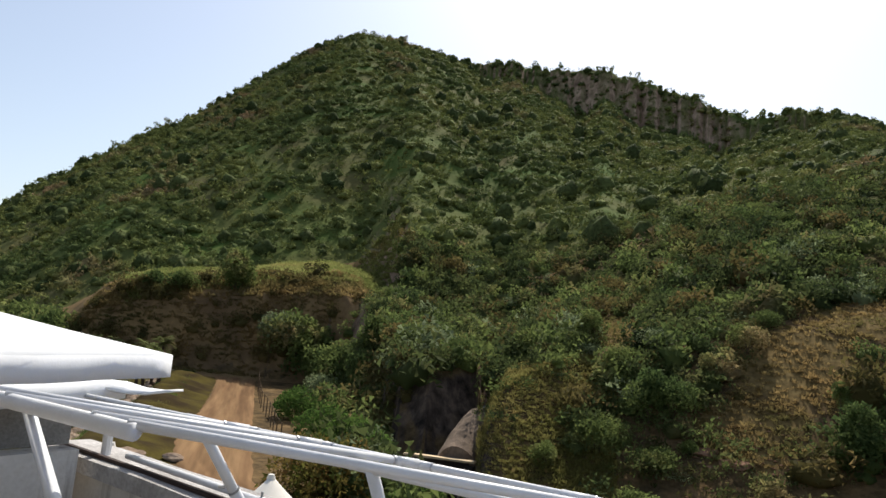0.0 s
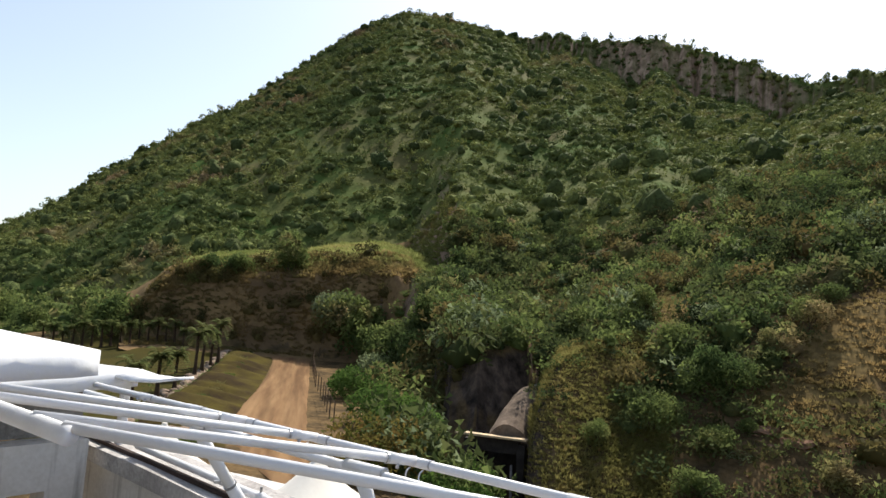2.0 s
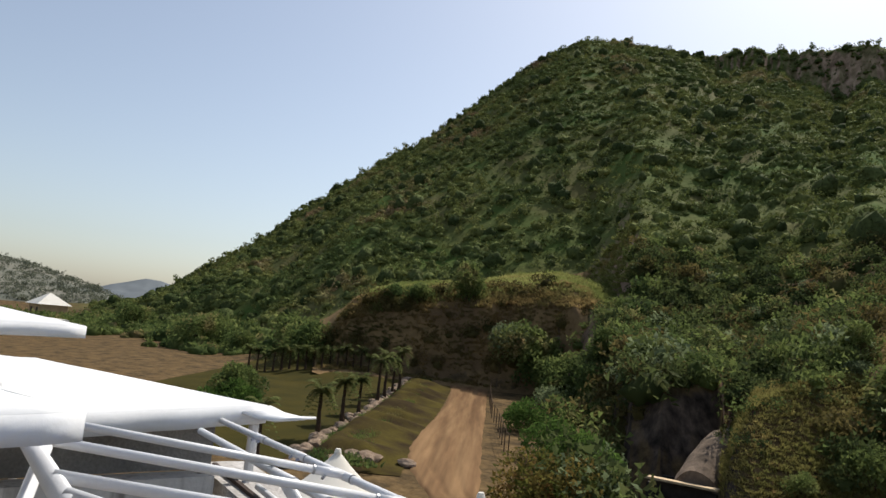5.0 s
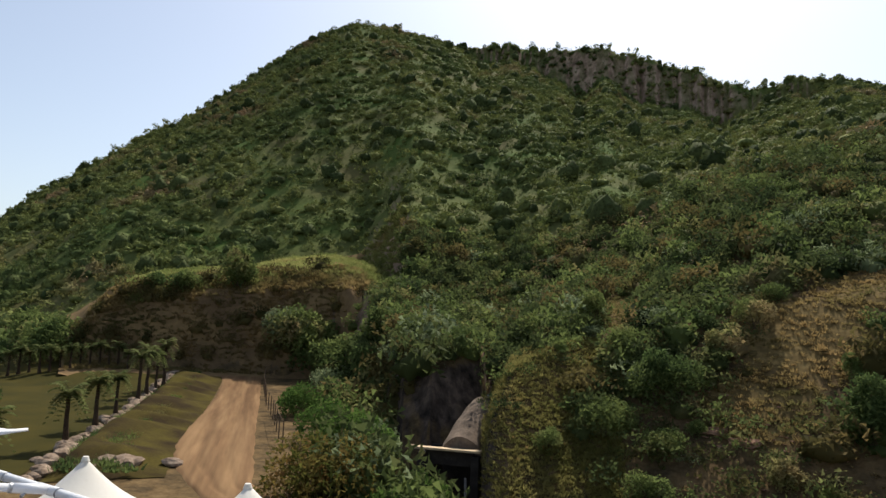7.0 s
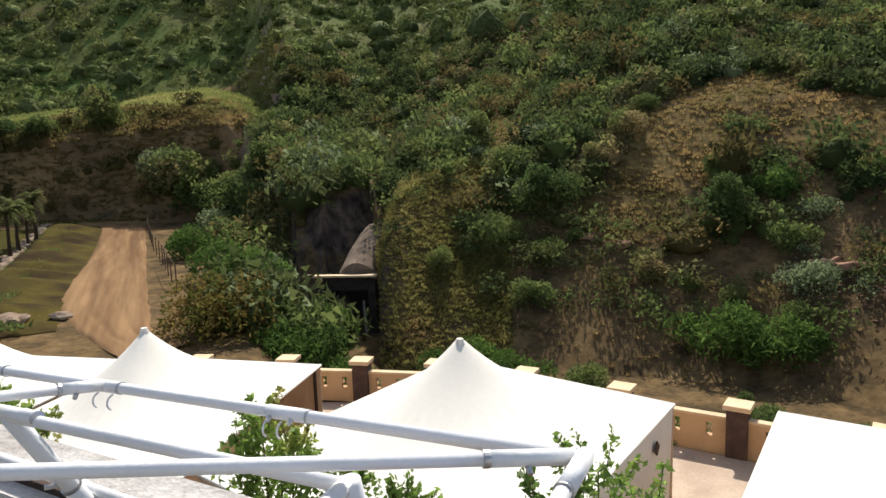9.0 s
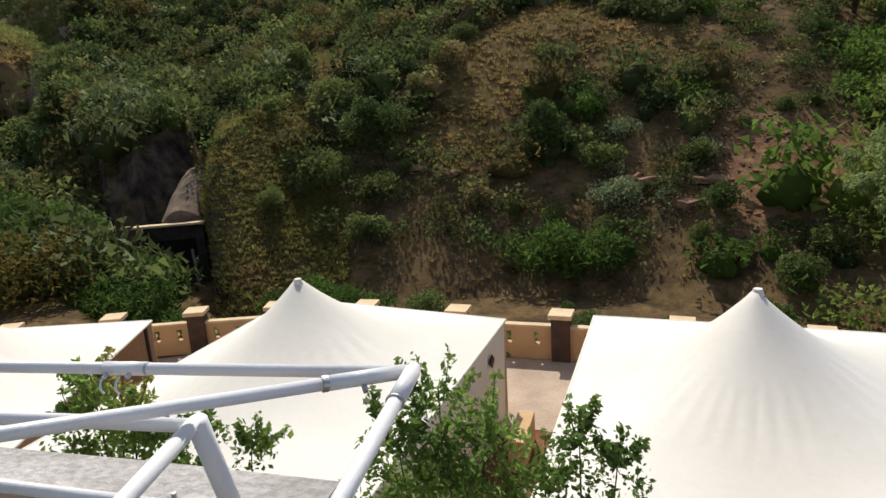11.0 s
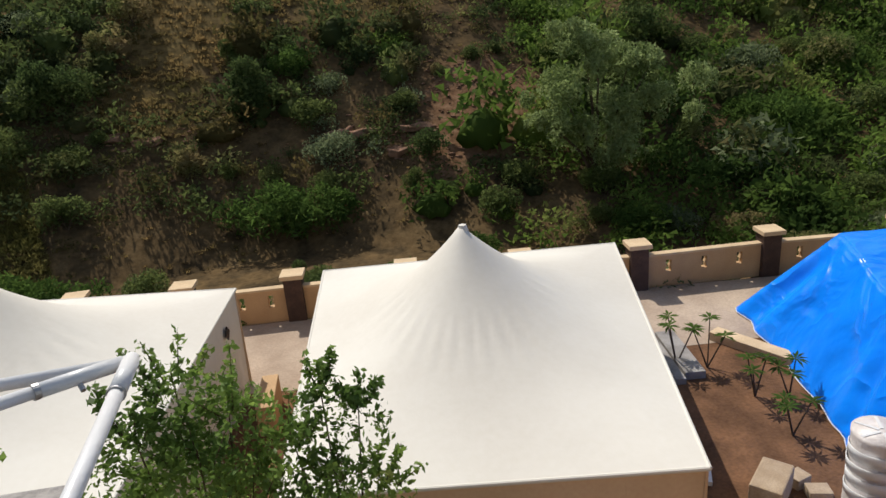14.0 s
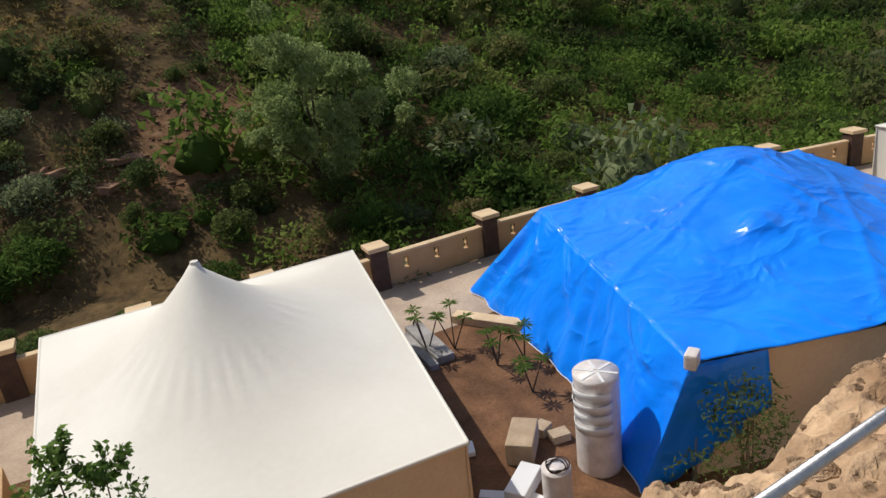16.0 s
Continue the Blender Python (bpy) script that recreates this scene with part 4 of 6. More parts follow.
# ---- white pipe frame of the awning ----
def pipe_frame():
    root = base("awning_frame", Matrix.Translation((-3, 2, 7.3)))
    tagged(root, "white painted steel pipe awning frame with hooks, no cover", "frame")
    o = Vector((-3, 2, 7.3))

    def pipe(name, a, b, r=0.026, label=""):
        a, b = Vector(a) - o, Vector(b) - o
        ob = part(name, rodded(a, b, r, None, 16), M_PIPE, root, label, True)
        return ob

    z = 7.823
    pipe("edge_beam", (-5.66, 2.45, z), (-0.54, 2.45, z), 0.0215)
    pipe("inner_beam", (-5.0, 2.08, z + 0.035), (-1.10, 2.08, z - 0.005), 0.0215)
    pipe("back_beam", (-6.4, 0.98, 8.06), (-2.70, 0.90, 8.06), 0.034, "thick dirty white beam")
    for xa, xb in ((-2.74, -0.56), (-2.98, -2.47), (-3.66, -3.16), (-4.30, -3.78)):
        pipe("rafter", (xa, 0.90, 8.085), (xb, 2.45, z + 0.005), 0.0205)
    pipe("end_rail", (-0.545, 2.47, z + 0.005), (-0.60, 1.15, z - 0.03), 0.0235)
    pipe("side_rail", (-1.11, 2.09, z), (-1.10, 1.1, z - 0.05), 0.0235)
    for x in (-1.10, -2.50, -3.75):
        foot = 2.25 - 0.085 * (x + 1.1)
        pipe("post", (x, foot, 7.31), (x, 2.08, z + 0.01), 0.032)
        part("base_plate", boxed(x - o.x, foot - o.y, 7.327 - o.z, 0.14, 0.14, 0.012, 0, 0.003), M_PIPE, root)
        a, b = Vector((x, foot, 7.315)), Vector((x, 2.08, z))
        part("post_sleeve", rodded(a - o, a.lerp(b, 0.3) - o, 0.037, None, 16), M_PIPE, root, "", True)
        part("band", rodded(a.lerp(b, 0.30) - o, a.lerp(b, 0.32) - o, 0.039, None, 16), M_STEEL, root, "grey steel band")
        part("bolt", rodded(a.lerp(b, 0.35) + Vector((-0.02, -0.03, 0)) - o, a.lerp(b, 0.35) + Vector((-0.05, -0.06, 0)) - o, 0.011, None, 6), M_STEEL, root, "steel bolt")
    pipe("floor_rail", (-5.3, 2.66, 7.40), (-1.0, 2.24, 7.40), 0.024)
    pipe("brace", (-3.6, 0.97, 8.05), (-2.25, 0.57, 7.55), 0.026)
    # sleeves, bands and bolts at the joints
    for x, rafter in ((-0.54, (-2.74, -0.56)), (-2.43, (-2.98, -2.47)), (-3.12, (-3.66, -3.16)), (-3.74, (-4.30, -3.78))):
        a, b = Vector((rafter[0], 0.90, 8.085)), Vector((rafter[1], 2.45, z + 0.005))
        part("sleeve", rodded(a.lerp(b, 0.90) - o, a.lerp(b, 0.995) - o, 0.0245, None, 16), M_PIPE, root, "", True)
        part("band", rodded(a.lerp(b, 0.893) - o, a.lerp(b, 0.900) - o, 0.026, None, 16), M_STEEL, root, "grey steel band")
        q = a.lerp(b, 0.945)
        part("bolt", rodded(q + Vector((0, -0.02, -0.015)) - o, q + Vector((0.012, -0.04, -0.03)) - o, 0.009, None, 6), M_STEEL, root, "steel bolt")
        if x < -1:
            part("sleeve", rodded(Vector((x - 0.14, 2.45, z)) - o, Vector((x + 0.05, 2.45, z)) - o, 0.0245, None, 16), M_PIPE, root, "", True)
            part("band", rodded(Vector((x + 0.045, 2.45, z)) - o, Vector((x + 0.052, 2.45, z)) - o, 0.026, None, 16), M_STEEL, root, "grey steel band")
    for x in (-1.57, -4.30, -4.88):
        part("sleeve", rodded(Vector((x - 0.09, 2.45, z)) - o, Vector((x + 0.08, 2.45, z)) - o, 0.0245, None, 16), M_PIPE, root, "", True)
        part("band", rodded(Vector((x + 0.075, 2.45, z)) - o, Vector((x + 0.082, 2.45, z)) - o, 0.0255, None, 16), M_STEEL, root, "grey steel band")
        for q in (-0.07, 0.02):
            part("bolt", rodded(Vector((x + q, 2.43, z - 0.01)) - o, Vector((x + q, 2.41, z - 0.02)) - o, 0.009, None, 6), M_STEEL, root, "steel bolt")
    for x in (-2.42, -3.70):
        part("sleeve", rodded(Vector((x - 0.16, 2.08, z + 0.02)) - o, Vector((x + 0.07, 2.08, z + 0.02)) - o, 0.0255, None, 16), M_PIPE, root, "", True)
        part("band", rodded(Vector((x + 0.065, 2.08, z + 0.02)) - o, Vector((x + 0.072, 2.08, z + 0.02)) - o, 0.0265, None, 16), M_STEEL, root, "grey steel band")
    for x, y in ((-1.35, 2.27), (-2.6, 2.395), (-3.65, 2.50)):
        part("rail_clip", rodded(Vector((x - 0.03, y + 0.003, 7.40)) - o, Vector((x + 0.03, y - 0.003, 7.40)) - o, 0.029, None, 14), M_PIPE, root, "", True)
        part("bolt", rodded(Vector((x, y, 7.42)) - o, Vector((x, y, 7.46)) - o, 0.009, None, 6), M_STEEL, root, "steel bolt")
    e0, e1 = Vector((-0.545, 2.47, z + 0.005)), Vector((-0.60, 1.15, z - 0.03))
    part("sleeve", rodded(e0.lerp(e1, 0.02) - o, e0.lerp(e1, 0.17) - o, 0.028, None, 16), M_PIPE, root, "", True)
    part("band", rodded(e0.lerp(e1, 0.17) - o, e0.lerp(e1, 0.176) - o, 0.0295, None, 16), M_STEEL, root, "grey steel band")
    # bent hooks under the edge beam
    for x in (-1.66, -1.60, -2.50, -2.42, -3.22, -4.95):
        bm = bmesh.new()
        pts = [Vector((x, 2.44 - 0.03 * math.sin(t), z - 0.028 - 0.03 * (1 - math.cos(t)))) - o for t in np.linspace(0, 2.6, 8)]
        for p, q in zip(pts, pts[1:]):
            rod(bm, p, q, 0.004, None, 6)
        part("hook", bm, M_PIPE, root, "bent wire hook")


pipe_frame()


# ---- white canopies over the terrace ----
def canopy(cx, cy, half, eave, top, drop, label, tip=None, lean=0.0, legs=(1, 2), foot=6.1):
    root = base("canopy", pose(cx, cy, 0, 0, 0, lean))
    tagged(root, label, "canopy", "white canopies")
    n = 24
    u, v = np.meshgrid(np.linspace(-1, 1, n), np.linspace(-1, 1, n))
    m = np.maximum(np.abs(u), np.abs(v))
    z = eave + (top - eave) * (1 - m) - 0.05 * np.sin(m * math.pi) + 0.012 * fbm(u * 3, v * 3, 8)
    idx = np.arange(n * n).reshape(n, n)
    faces = np.stack([idx[:-1, :-1], idx[:-1, 1:], idx[1:, 1:], idx[1:, :-1]], -1).reshape(-1, 4)
    roof = part("canopy_roof", np_mesh("canopy_roof", np.stack([u * half, v * half, z], -1).reshape(-1, 3), faces, M_WHITE, True), None, root)
    sol = roof.modifiers.new("thickness", "SOLIDIFY")
    sol.thickness = 0.006
    for k in range(4):
        c, s = math.cos(k * math.pi / 2), math.sin(k * math.pi / 2)
        bm = bmesh.new()
        cols = []
        for i in range(25):
            x = -half + 2 * half * i / 24
            w = 0.006 * math.sin(i * 1.7)
            cols.append([bm.verts.new((c * x - s * (half + 0.004 + w * j), s * x + c * (half + 0.004 + w * j), eave - drop * j / 2)) for j in range(3)])
        for a, b in zip(cols, cols[1:]):
            for j in range(2):
                bm.faces.new((a[j], a[j + 1], b[j + 1], b[j]))
        val = part("valance", bm, M_WHITE, root, "", True)
        sol = val.modifiers.new("thickness", "SOLIDIFY")
        sol.thickness = 0.006
        if k in legs:
            part("canopy_leg", rodded((c * (half - 0.06) - s * (half - 0.06), s * (half - 0.06) + c * (half - 0.06), foot), (c * (half - 0.06) - s * (half - 0.06), s * (half - 0.06) + c * (half - 0.06), eave - 0.02), 0.04 if foot < 1 else 0.028), M_PIPE, root)
    if tip:
        bm = bmesh.new()
        for j, (t, w) in enumerate(((0, 0.16), (0.16, 0.11), (0.32, 0.07), (0.46, 0.06))):
            bm.verts.new((half + t * 1.3 - 0.05, half + 0.02 - t * 0.1 + w * 0.4, eave - 0.01 - 0.25 * t + 0.55 * t * t))
            bm.verts.new((half + t * 1.3 - 0.05, half - 0.16 - t * 0.1 - w * 0.6, eave - 0.03 - 0.25 * t + 0.65 * t * t))
        bm.verts.ensure_lookup_table()
        for j in range(3):
            bm.faces.new((bm.verts[2 * j], bm.verts[2 * j + 1], bm.verts[2 * j + 3], bm.verts[2 * j + 2]))
        tp = part("corner_tip", bm, M_WHITE, root, "upturned pointed cloth corner", True)
        sol = tp.modifiers.new("thickness", "SOLIDIFY")
        sol.thickness = 0.02


canopy(-3.34, -0.80, 1.32, 8.355, 8.86, 0.075, "white cloth canopy with a straight valance over the terrace", lean=18)
canopy(-6.97, 0.47, 1.9, 7.92, 8.28, 0.14, "white cloth canopy with an upturned corner", tip=True, legs=(0, 1), foot=0.0, lean=18)
canopy(-6.43, -0.62, 1.6, 8.46, 8.95, 0.075, "white cloth canopy standing above its neighbours", lean=18, legs=(2,))


# ---- growing things ----
RNG = np.random.default_rng(7)


def leaf_cloud(rng, n, lobes, size, droop=0.0, long=1.7, shell=0.62, three=False):
    """n small leaf blades on the outside of some lobes (x, y, z, radius): corners and faces."""
    lob = np.array(lobes, float)
    pick = rng.choice(len(lob), n, p=lob[:, 3] ** 2 / (lob[:, 3] ** 2).sum())
    d = rng.normal(size=(n, 3))
    d[:, 2] = np.abs(d[:, 2]) * np.where(rng.random(n) < 0.72, 1, -0.7)
    d /= np.linalg.norm(d, axis=1)[:, None]
    p = lob[pick, :3] + d * (lob[pick, 3] * (shell + (1.08 - shell) * rng.random(n) ** 0.6))[:, None]
    a = rng.normal(size=(n, 3)) + 0.5 * d
    a[:, 2] -= droop
    a /= np.linalg.norm(a, axis=1)[:, None]
    b = np.cross(a, rng.normal(size=(n, 3)))
    b /= np.linalg.norm(b, axis=1)[:, None] + 1e-9
    s = size * (0.55 + 0.9 * rng.random(n))[:, None]
    if three:
        v = np.stack([p - a * s * long / 2 - b * s * 0.45, p - a * s * long / 3 + b * s * 0.45, p + a * s * long / 2], 1).reshape(-1, 3)
        return v, np.arange(3 * n).reshape(n, 3)
    v = np.stack([p - a * s * long / 2, p + b * s * 0.5, p + a * s * long / 2, p - b * s * 0.5], 1).reshape(-1, 3)
    return v, np.arange(4 * n).reshape(n, 4)


def bush_lobes(rng, r, h, count):
    out = []
    for _ in range(count):
        a, q = rng.random() * 2 * math.pi, rng.random() ** 0.6
        s = (0.34 + 0.26 * rng.random()) * r
        out.append((q * (r - s * 0.6) * math.cos(a), q * (r - s * 0.6) * math.sin(a), max(s * 0.7, h * (0.35 + 0.5 * rng.random()) * (1 - 0.35 * q)), s))
    return out


def clump(rng, r, h, lumps, leaves, size):
    """A bush far off: rounded, uneven leafy lumps, open below, with loose sprays round them."""
    bm = bmesh.new()
    bmesh.ops.create_icosphere(bm, subdivisions=2, radius=1.0)
    bmesh.ops.delete(bm, geom=[v for v in bm.verts if v.co.z < -0.75], context="VERTS")
    bm.verts.index_update()
    v0 = np.array([v.co[:] for v in bm.verts])
    f0 = np.array([[v.index for v in f.verts] for f in bm.faces])
    bm.free()
    vs, fs, off, lobes = [], [], 0, []
    for k in range(lumps):
        a, q = rng.random() * 6.28, 0.0 if lumps == 1 else rng.uniform(0.25, 0.55)
        s = r * (1.0 if lumps == 1 else rng.uniform(0.55, 0.75))
        c = np.array([q * r * math.cos(a), q * r * math.sin(a), 0.25 * h])
        wob = 1 + 0.20 * rng.normal(size=(len(v0), 1)).clip(-2, 2)
        w = np.where(v0[:, 2:] < 0, 0.85, 1.0)
        vs.append(c + v0 * wob * np.concatenate([w, w, w / w], 1) * np.array([s, s, h * 0.72 * rng.uniform(0.8, 1.1)]))
        fs.append(f0 + off)
        off += len(v0)
        lobes.append((c[0], c[1], c[2] + 0.2 * h, s * 0.95))
    if leaves:
        v, f = leaf_cloud(rng, leaves, lobes, size, three=True, shell=0.8)
        vs.append(v)
        fs.append(f + off)
    return np.concatenate(vs), np.concatenate(fs)


def scatter_stuff(name, spots, scales, kinds, seed, label, category, material):
    """One mesh of many plants, each a turned and scaled copy of one of a few kinds."""
    rng = np.random.default_rng(seed)
    vs, fs, off = [], [], 0
    for (x, y, z), s in zip(spots, scales):
        v, f = kinds[rng.integers(len(kinds))]
        t = rng.random() * 2 * math.pi
        c, q = math.cos(t) * s, math.sin(t) * s
        w = np.stack([v[:, 0] * c - v[:, 1] * q + x, v[:, 0] * q + v[:, 1] * c + y, v[:, 2] * s * rng.uniform(0.75, 1.2) + z], -1)
        vs.append(w)
        fs.append(f + off)
        off += len(v)
    ob = new(name, np_mesh(name, np.concatenate(vs), np.concatenate(fs), material, True))
    return tagged(ob, label, category, kind="stuff")


def mixed_stuff(name, spots, scales, kinds, seed, label, category, shares):
    """Bushes of several leaf colours mixed over one stretch, one object for each colour."""
    pick = np.random.default_rng(seed).choice(len(shares), len(spots), p=[q[1] for q in shares])
    for k, (material, _, tint) in enumerate(shares):
        own = np.nonzero(pick == k)[0]
        scatter_stuff(name, [spots[i] for i in own], [scales[i] for i in own], kinds, seed + 100 * k, tint + " " + label, category, material)


def polar_spots(rng, n, a0, a1, r0, r1):
    a = np.radians(rng.uniform(a0, a1, n))
    r = np.sqrt(rng.uniform(r0 * r0, r1 * r1, n))
    return r * np.sin(a), r * np.cos(a)


def keep_spots(x, y, patch, cover, seed, thin=1.5):
    """Leaves out the lawn, the road, the compound, the bare slopes, and thins by patches."""
    rng = np.random.default_rng(seed)
    a, r = np.degrees(np.arctan2(x, y)), np.hypot(x, y)
    ok = rng.random(len(x)) < np.clip(cover + thin * fbm(x / patch, y / patch, seed), 0.04, 1)
    beyond = y - np.interp(x, WALL_X, WALL_Y)
    ok &= ~((x > -26) & (x < 45) & (beyond < 1.6))
    ok &= ~((a < -37) & (r < np.interp(a, BEAR, FOOT_R) + 1))
    ok &= ~((a > -62.5) & (a < -39) & (r < 147)) & ~((a >= -39) & (a < -36.6) & (r > 96) & (r < 140))
    ok &= ~((a > -29.6) & (a < -22.5) & (r < 51) & (rng.random(len(x)) < 0.75))
    for bx, by, br in BARE:
        ok &= np.hypot(x - bx, y - by) > br * (0.7 + 0.6 * rng.random(len(x)))
    ok &= land(x * (1 + 2 / r), y * (1 + 2 / r)) - land(x, y) < np.where(r > 110, 4.5, 2.3)
    ok &= ~((a > -37.0) & (a < -29.4) & (r > 34) & (r < 56.5))
    return x[ok], y[ok], land(x[ok], y[ok])


def stand(x, y, z):
    return list(zip(x, y, z))


# the far hillside, as one growth of scrub
far_kinds = [clump(RNG, 1.15, 1.25, 1, 44, 0.30) for _ in range(14)]
tall_kinds = [clump(RNG, 1.25, 2.2, 1, 60, 0.30) for _ in range(10)]
x, y = polar_spots(RNG, 12000, -79, 4, 112, 412)
x, y, z = keep_spots(x, y, 34, 0.78, 31, 1.2)
scatter_stuff("hill_scrub", stand(x, y, z - 0.35), 0.6 + 1.15 * RNG.random(len(x)) ** 1.6, far_kinds, 5, "dense dark green scrub bushes covering the hill", "scrub", L_HILL)
x, y = polar_spots(RNG, 2300, -78, 4, 100, 400)
x, y, z = keep_spots(x, y, 40, 0.6, 37, 1.5)
scatter_stuff("hill_bushes", stand(x, y, z - 0.4), 0.7 + 1.3 * RNG.random(len(x)) ** 2.5, tall_kinds, 7, "larger deep green bushes dotted over the hill", "bushes", L_DEEP)
# low green growth between the bushes
low_kinds = [leaf_cloud(RNG, 20, bush_lobes(RNG, 1.6, 0.3, 5), 0.4, 0.0, 1.5, 0.3, True) for _ in range(8)]
x, y = polar_spots(RNG, 17000, -79, 4, 96, 400)
x, y, z = keep_spots(x, y, 60, 0.85, 33, 0.9)
scatter_stuff("hill_undergrowth", stand(x, y, z - 0.05), RNG.uniform(0.6, 1.5, len(x)), low_kinds, 6, "low green undergrowth between the hill bushes", "undergrowth", L_HILL)
# hills across the plain, with leaf colours greyed for the haze
L_FAR = leaf_mat("hazed_leaves", (0.10, 0.11, 0.08), (0.13, 0.14, 0.10), (0.17, 0.155, 0.12), 0.01)
x, y = polar_spots(RNG, 2600, -112, -75.5, 475, 690)
z = ridge_z(np.degrees(np.arctan2(x, y)), np.hypot(x, y), SIDE_B, SIDE_E, 470, 680)
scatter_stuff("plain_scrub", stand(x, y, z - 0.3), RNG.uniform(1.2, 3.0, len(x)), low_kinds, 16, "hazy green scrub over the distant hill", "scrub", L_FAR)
x, y = polar_spots(RNG, 1500, -86, -64.5, 128, 262)
a = np.degrees(np.arctan2(x, y))
ok = (np.hypot(x, y) > np.interp(a, BEAR, FOOT_R) - 52 + 60 * fbm(x / 9, y / 30, 55)) & (np.hypot(x, y) < np.interp(a, BEAR, FOOT_R) + 26)
scatter_stuff("foot_scrub", stand(x[ok], y[ok], land(x[ok], y[ok]) - 0.3), RNG.uniform(0.6, 2.0, ok.sum()), far_kinds, 18, "dark green thicket along the foot of the hill", "scrub", L_SHRUB)
# distant slope to the side and the skyline trees
x, y = polar_spots(RNG, 1500, 4, 72, 95, 240)
x, y, z = keep_spots(x, y, 34, 0.6, 35)
scatter_stuff("side_scrub", stand(x, y, z - 0.1), RNG.uniform(0.7, 1.6, len(x)), far_kinds, 8, "dense green scrub on the far side slope", "scrub", L_SHRUB)
a = np.radians(RNG.uniform(-75, 0, 110))
rim = np.interp(np.degrees(a), FAR_B, FAR_R) - RNG.uniform(0, 5, len(a))
x, y = rim * np.sin(a), rim * np.cos(a)
tree_kinds = [leaf_cloud(RNG, 46, [(0, 0, 2.4, 1.2), (0.8, 0.2, 2.9, 0.9), (-0.7, 0.3, 2.0, 0.8), (0, 0, 1.0, 0.7), (0.1, 0, 0.3, 0.6)], 0.6, three=True) for _ in range(5)]
scatter_stuff("ridge_trees", stand(x, y, land(x, y) - 0.4), RNG.uniform(0.5, 1.35, len(x)), tree_kinds, 9, "small trees along the crest of the hill", "trees", L_HILL)

# scrub on the near slopes
def leafy(rng, r, h, lumps, n, size):
    body, bf = clump(rng, r * 0.5, h * 0.55, 1, 0, 0)
    v, f = leaf_cloud(rng, n, bush_lobes(rng, r, h, lumps), size, three=True)
    return np.concatenate([body, v]), np.concatenate([bf, f + len(body)])


mid_kinds = [leafy(RNG, 1.35, 1.5, 10, 230, 0.17) for _ in range(10)]
x, y = polar_spots(RNG, 3000, -46, 10, 50, 122)
x, y, z = keep_spots(x, y, 11, 0.40, 41, 2.4)
mixed_stuff("slope_scrub", stand(x, y, z - 0.1), 0.5 + 1.4 * RNG.random(len(x)) ** 2, mid_kinds, 10, "shrubs scattered over the near slope", "scrub", MIXED)
x, y = polar_spots(RNG, 900, 8, 72, 34, 100)
x, y, z = keep_spots(x, y, 14, 0.42, 43, 2.4)
mixed_stuff("valley_scrub", stand(x, y, z - 0.15), 0.7 + 1.7 * RNG.random(len(x)) ** 2, mid_kinds, 11, "scrub filling the side valley", "scrub", [(L_VALLEY, 0.55, "thick bright green"), (L_GULLY, 0.40, "deep green"), (L_GREY, 0.05, "grey-green")])
x, y = polar_spots(RNG, 1000, -27, 12, 44, 112)
x, y, z = keep_spots(x, y, 9, 0.72, 44, 0.9)
mixed_stuff("slope_bushes", stand(x, y, z - 0.15), 0.6 + 1.3 * RNG.random(len(x)) ** 2, mid_kinds, 29, "bushes dotted over the brown slope", "bushes", MIXED)
carpet = [leaf_cloud(RNG, 150, bush_lobes(RNG, 1.7, 0.45, 7), 0.18, 0.0, 1.6, 0.2, True) for _ in range(6)]
x, y = polar_spots(RNG, 1900, 20, 72, 32, 95)
x, y, z = keep_spots(x, y, 16, 0.62, 47, 2.4)
scatter_stuff("valley_creeper", stand(x, y, z - 0.1), RNG.uniform(0.6, 1.4, len(x)), carpet, 21, "low bright green creepers carpeting the valley floor", "undergrowth", L_VALLEY)
x, y = polar_spots(RNG, 2600, -40, 20, 38, 100)
x, y, z = keep_spots(x, y, 9, 0.45, 48, 2.0)
mixed_stuff("slope_undergrowth", stand(x, y, z - 0.1), RNG.uniform(0.4, 1.1, len(x)), carpet, 22, "low undergrowth on the near slope", "undergrowth", MIXED)
x, y = polar_spots(RNG, 620, -62, -38, 98, 134)
x, y, z = land(x, y) * 0 + x, y, land(x, y)
ok = (z > 3.0) & (RNG.random(len(x)) < np.clip(0.5 + 2.4 * fbm(x / 9, y / 9, 51), 0, 1)) & (np.hypot(x, y) < 109.5)
scatter_stuff("mound_scrub", stand(x[ok], y[ok], z[ok] - 0.1), RNG.uniform(0.6, 1.7, ok.sum()), mid_kinds, 12, "olive and brown bushes on the face of the mound", "scrub", L_OLIVE)
x, y = polar_spots(RNG, 800, -44, -28, 33, 124)
x, y = x[y > 28], y[y > 28]
beyond = y - np.interp(x, WALL_X, WALL_Y)
a = np.degrees(np.arctan2(x, y))
ok = (beyond > 3) & (a > -41.5) & (a < -30) & ((np.abs(a + 31.8) > 2.6) | (np.hypot(x, y) > 57)) & ~((a > -37) & (a < -31) & (np.hypot(x, y) > 46) & (np.hypot(x, y) < 55.5) & (RNG.random(len(x)) < 0.9))
ok &= ~((a < -36.8) & (np.hypot(x, y) > 96))
ok &= RNG.random(len(x)) < np.where((np.abs(a + 31.5) < 2) & (np.hypot(x, y) < 75), 0.35, 1)
x, y = x[ok], y[ok]
mixed_stuff("gully_scrub", stand(x, y, land(x, y) - 0.1), 0.6 + 1.9 * RNG.random(len(x)) ** 2, mid_kinds, 13, "bushes crowding the gully", "scrub", MIXED)


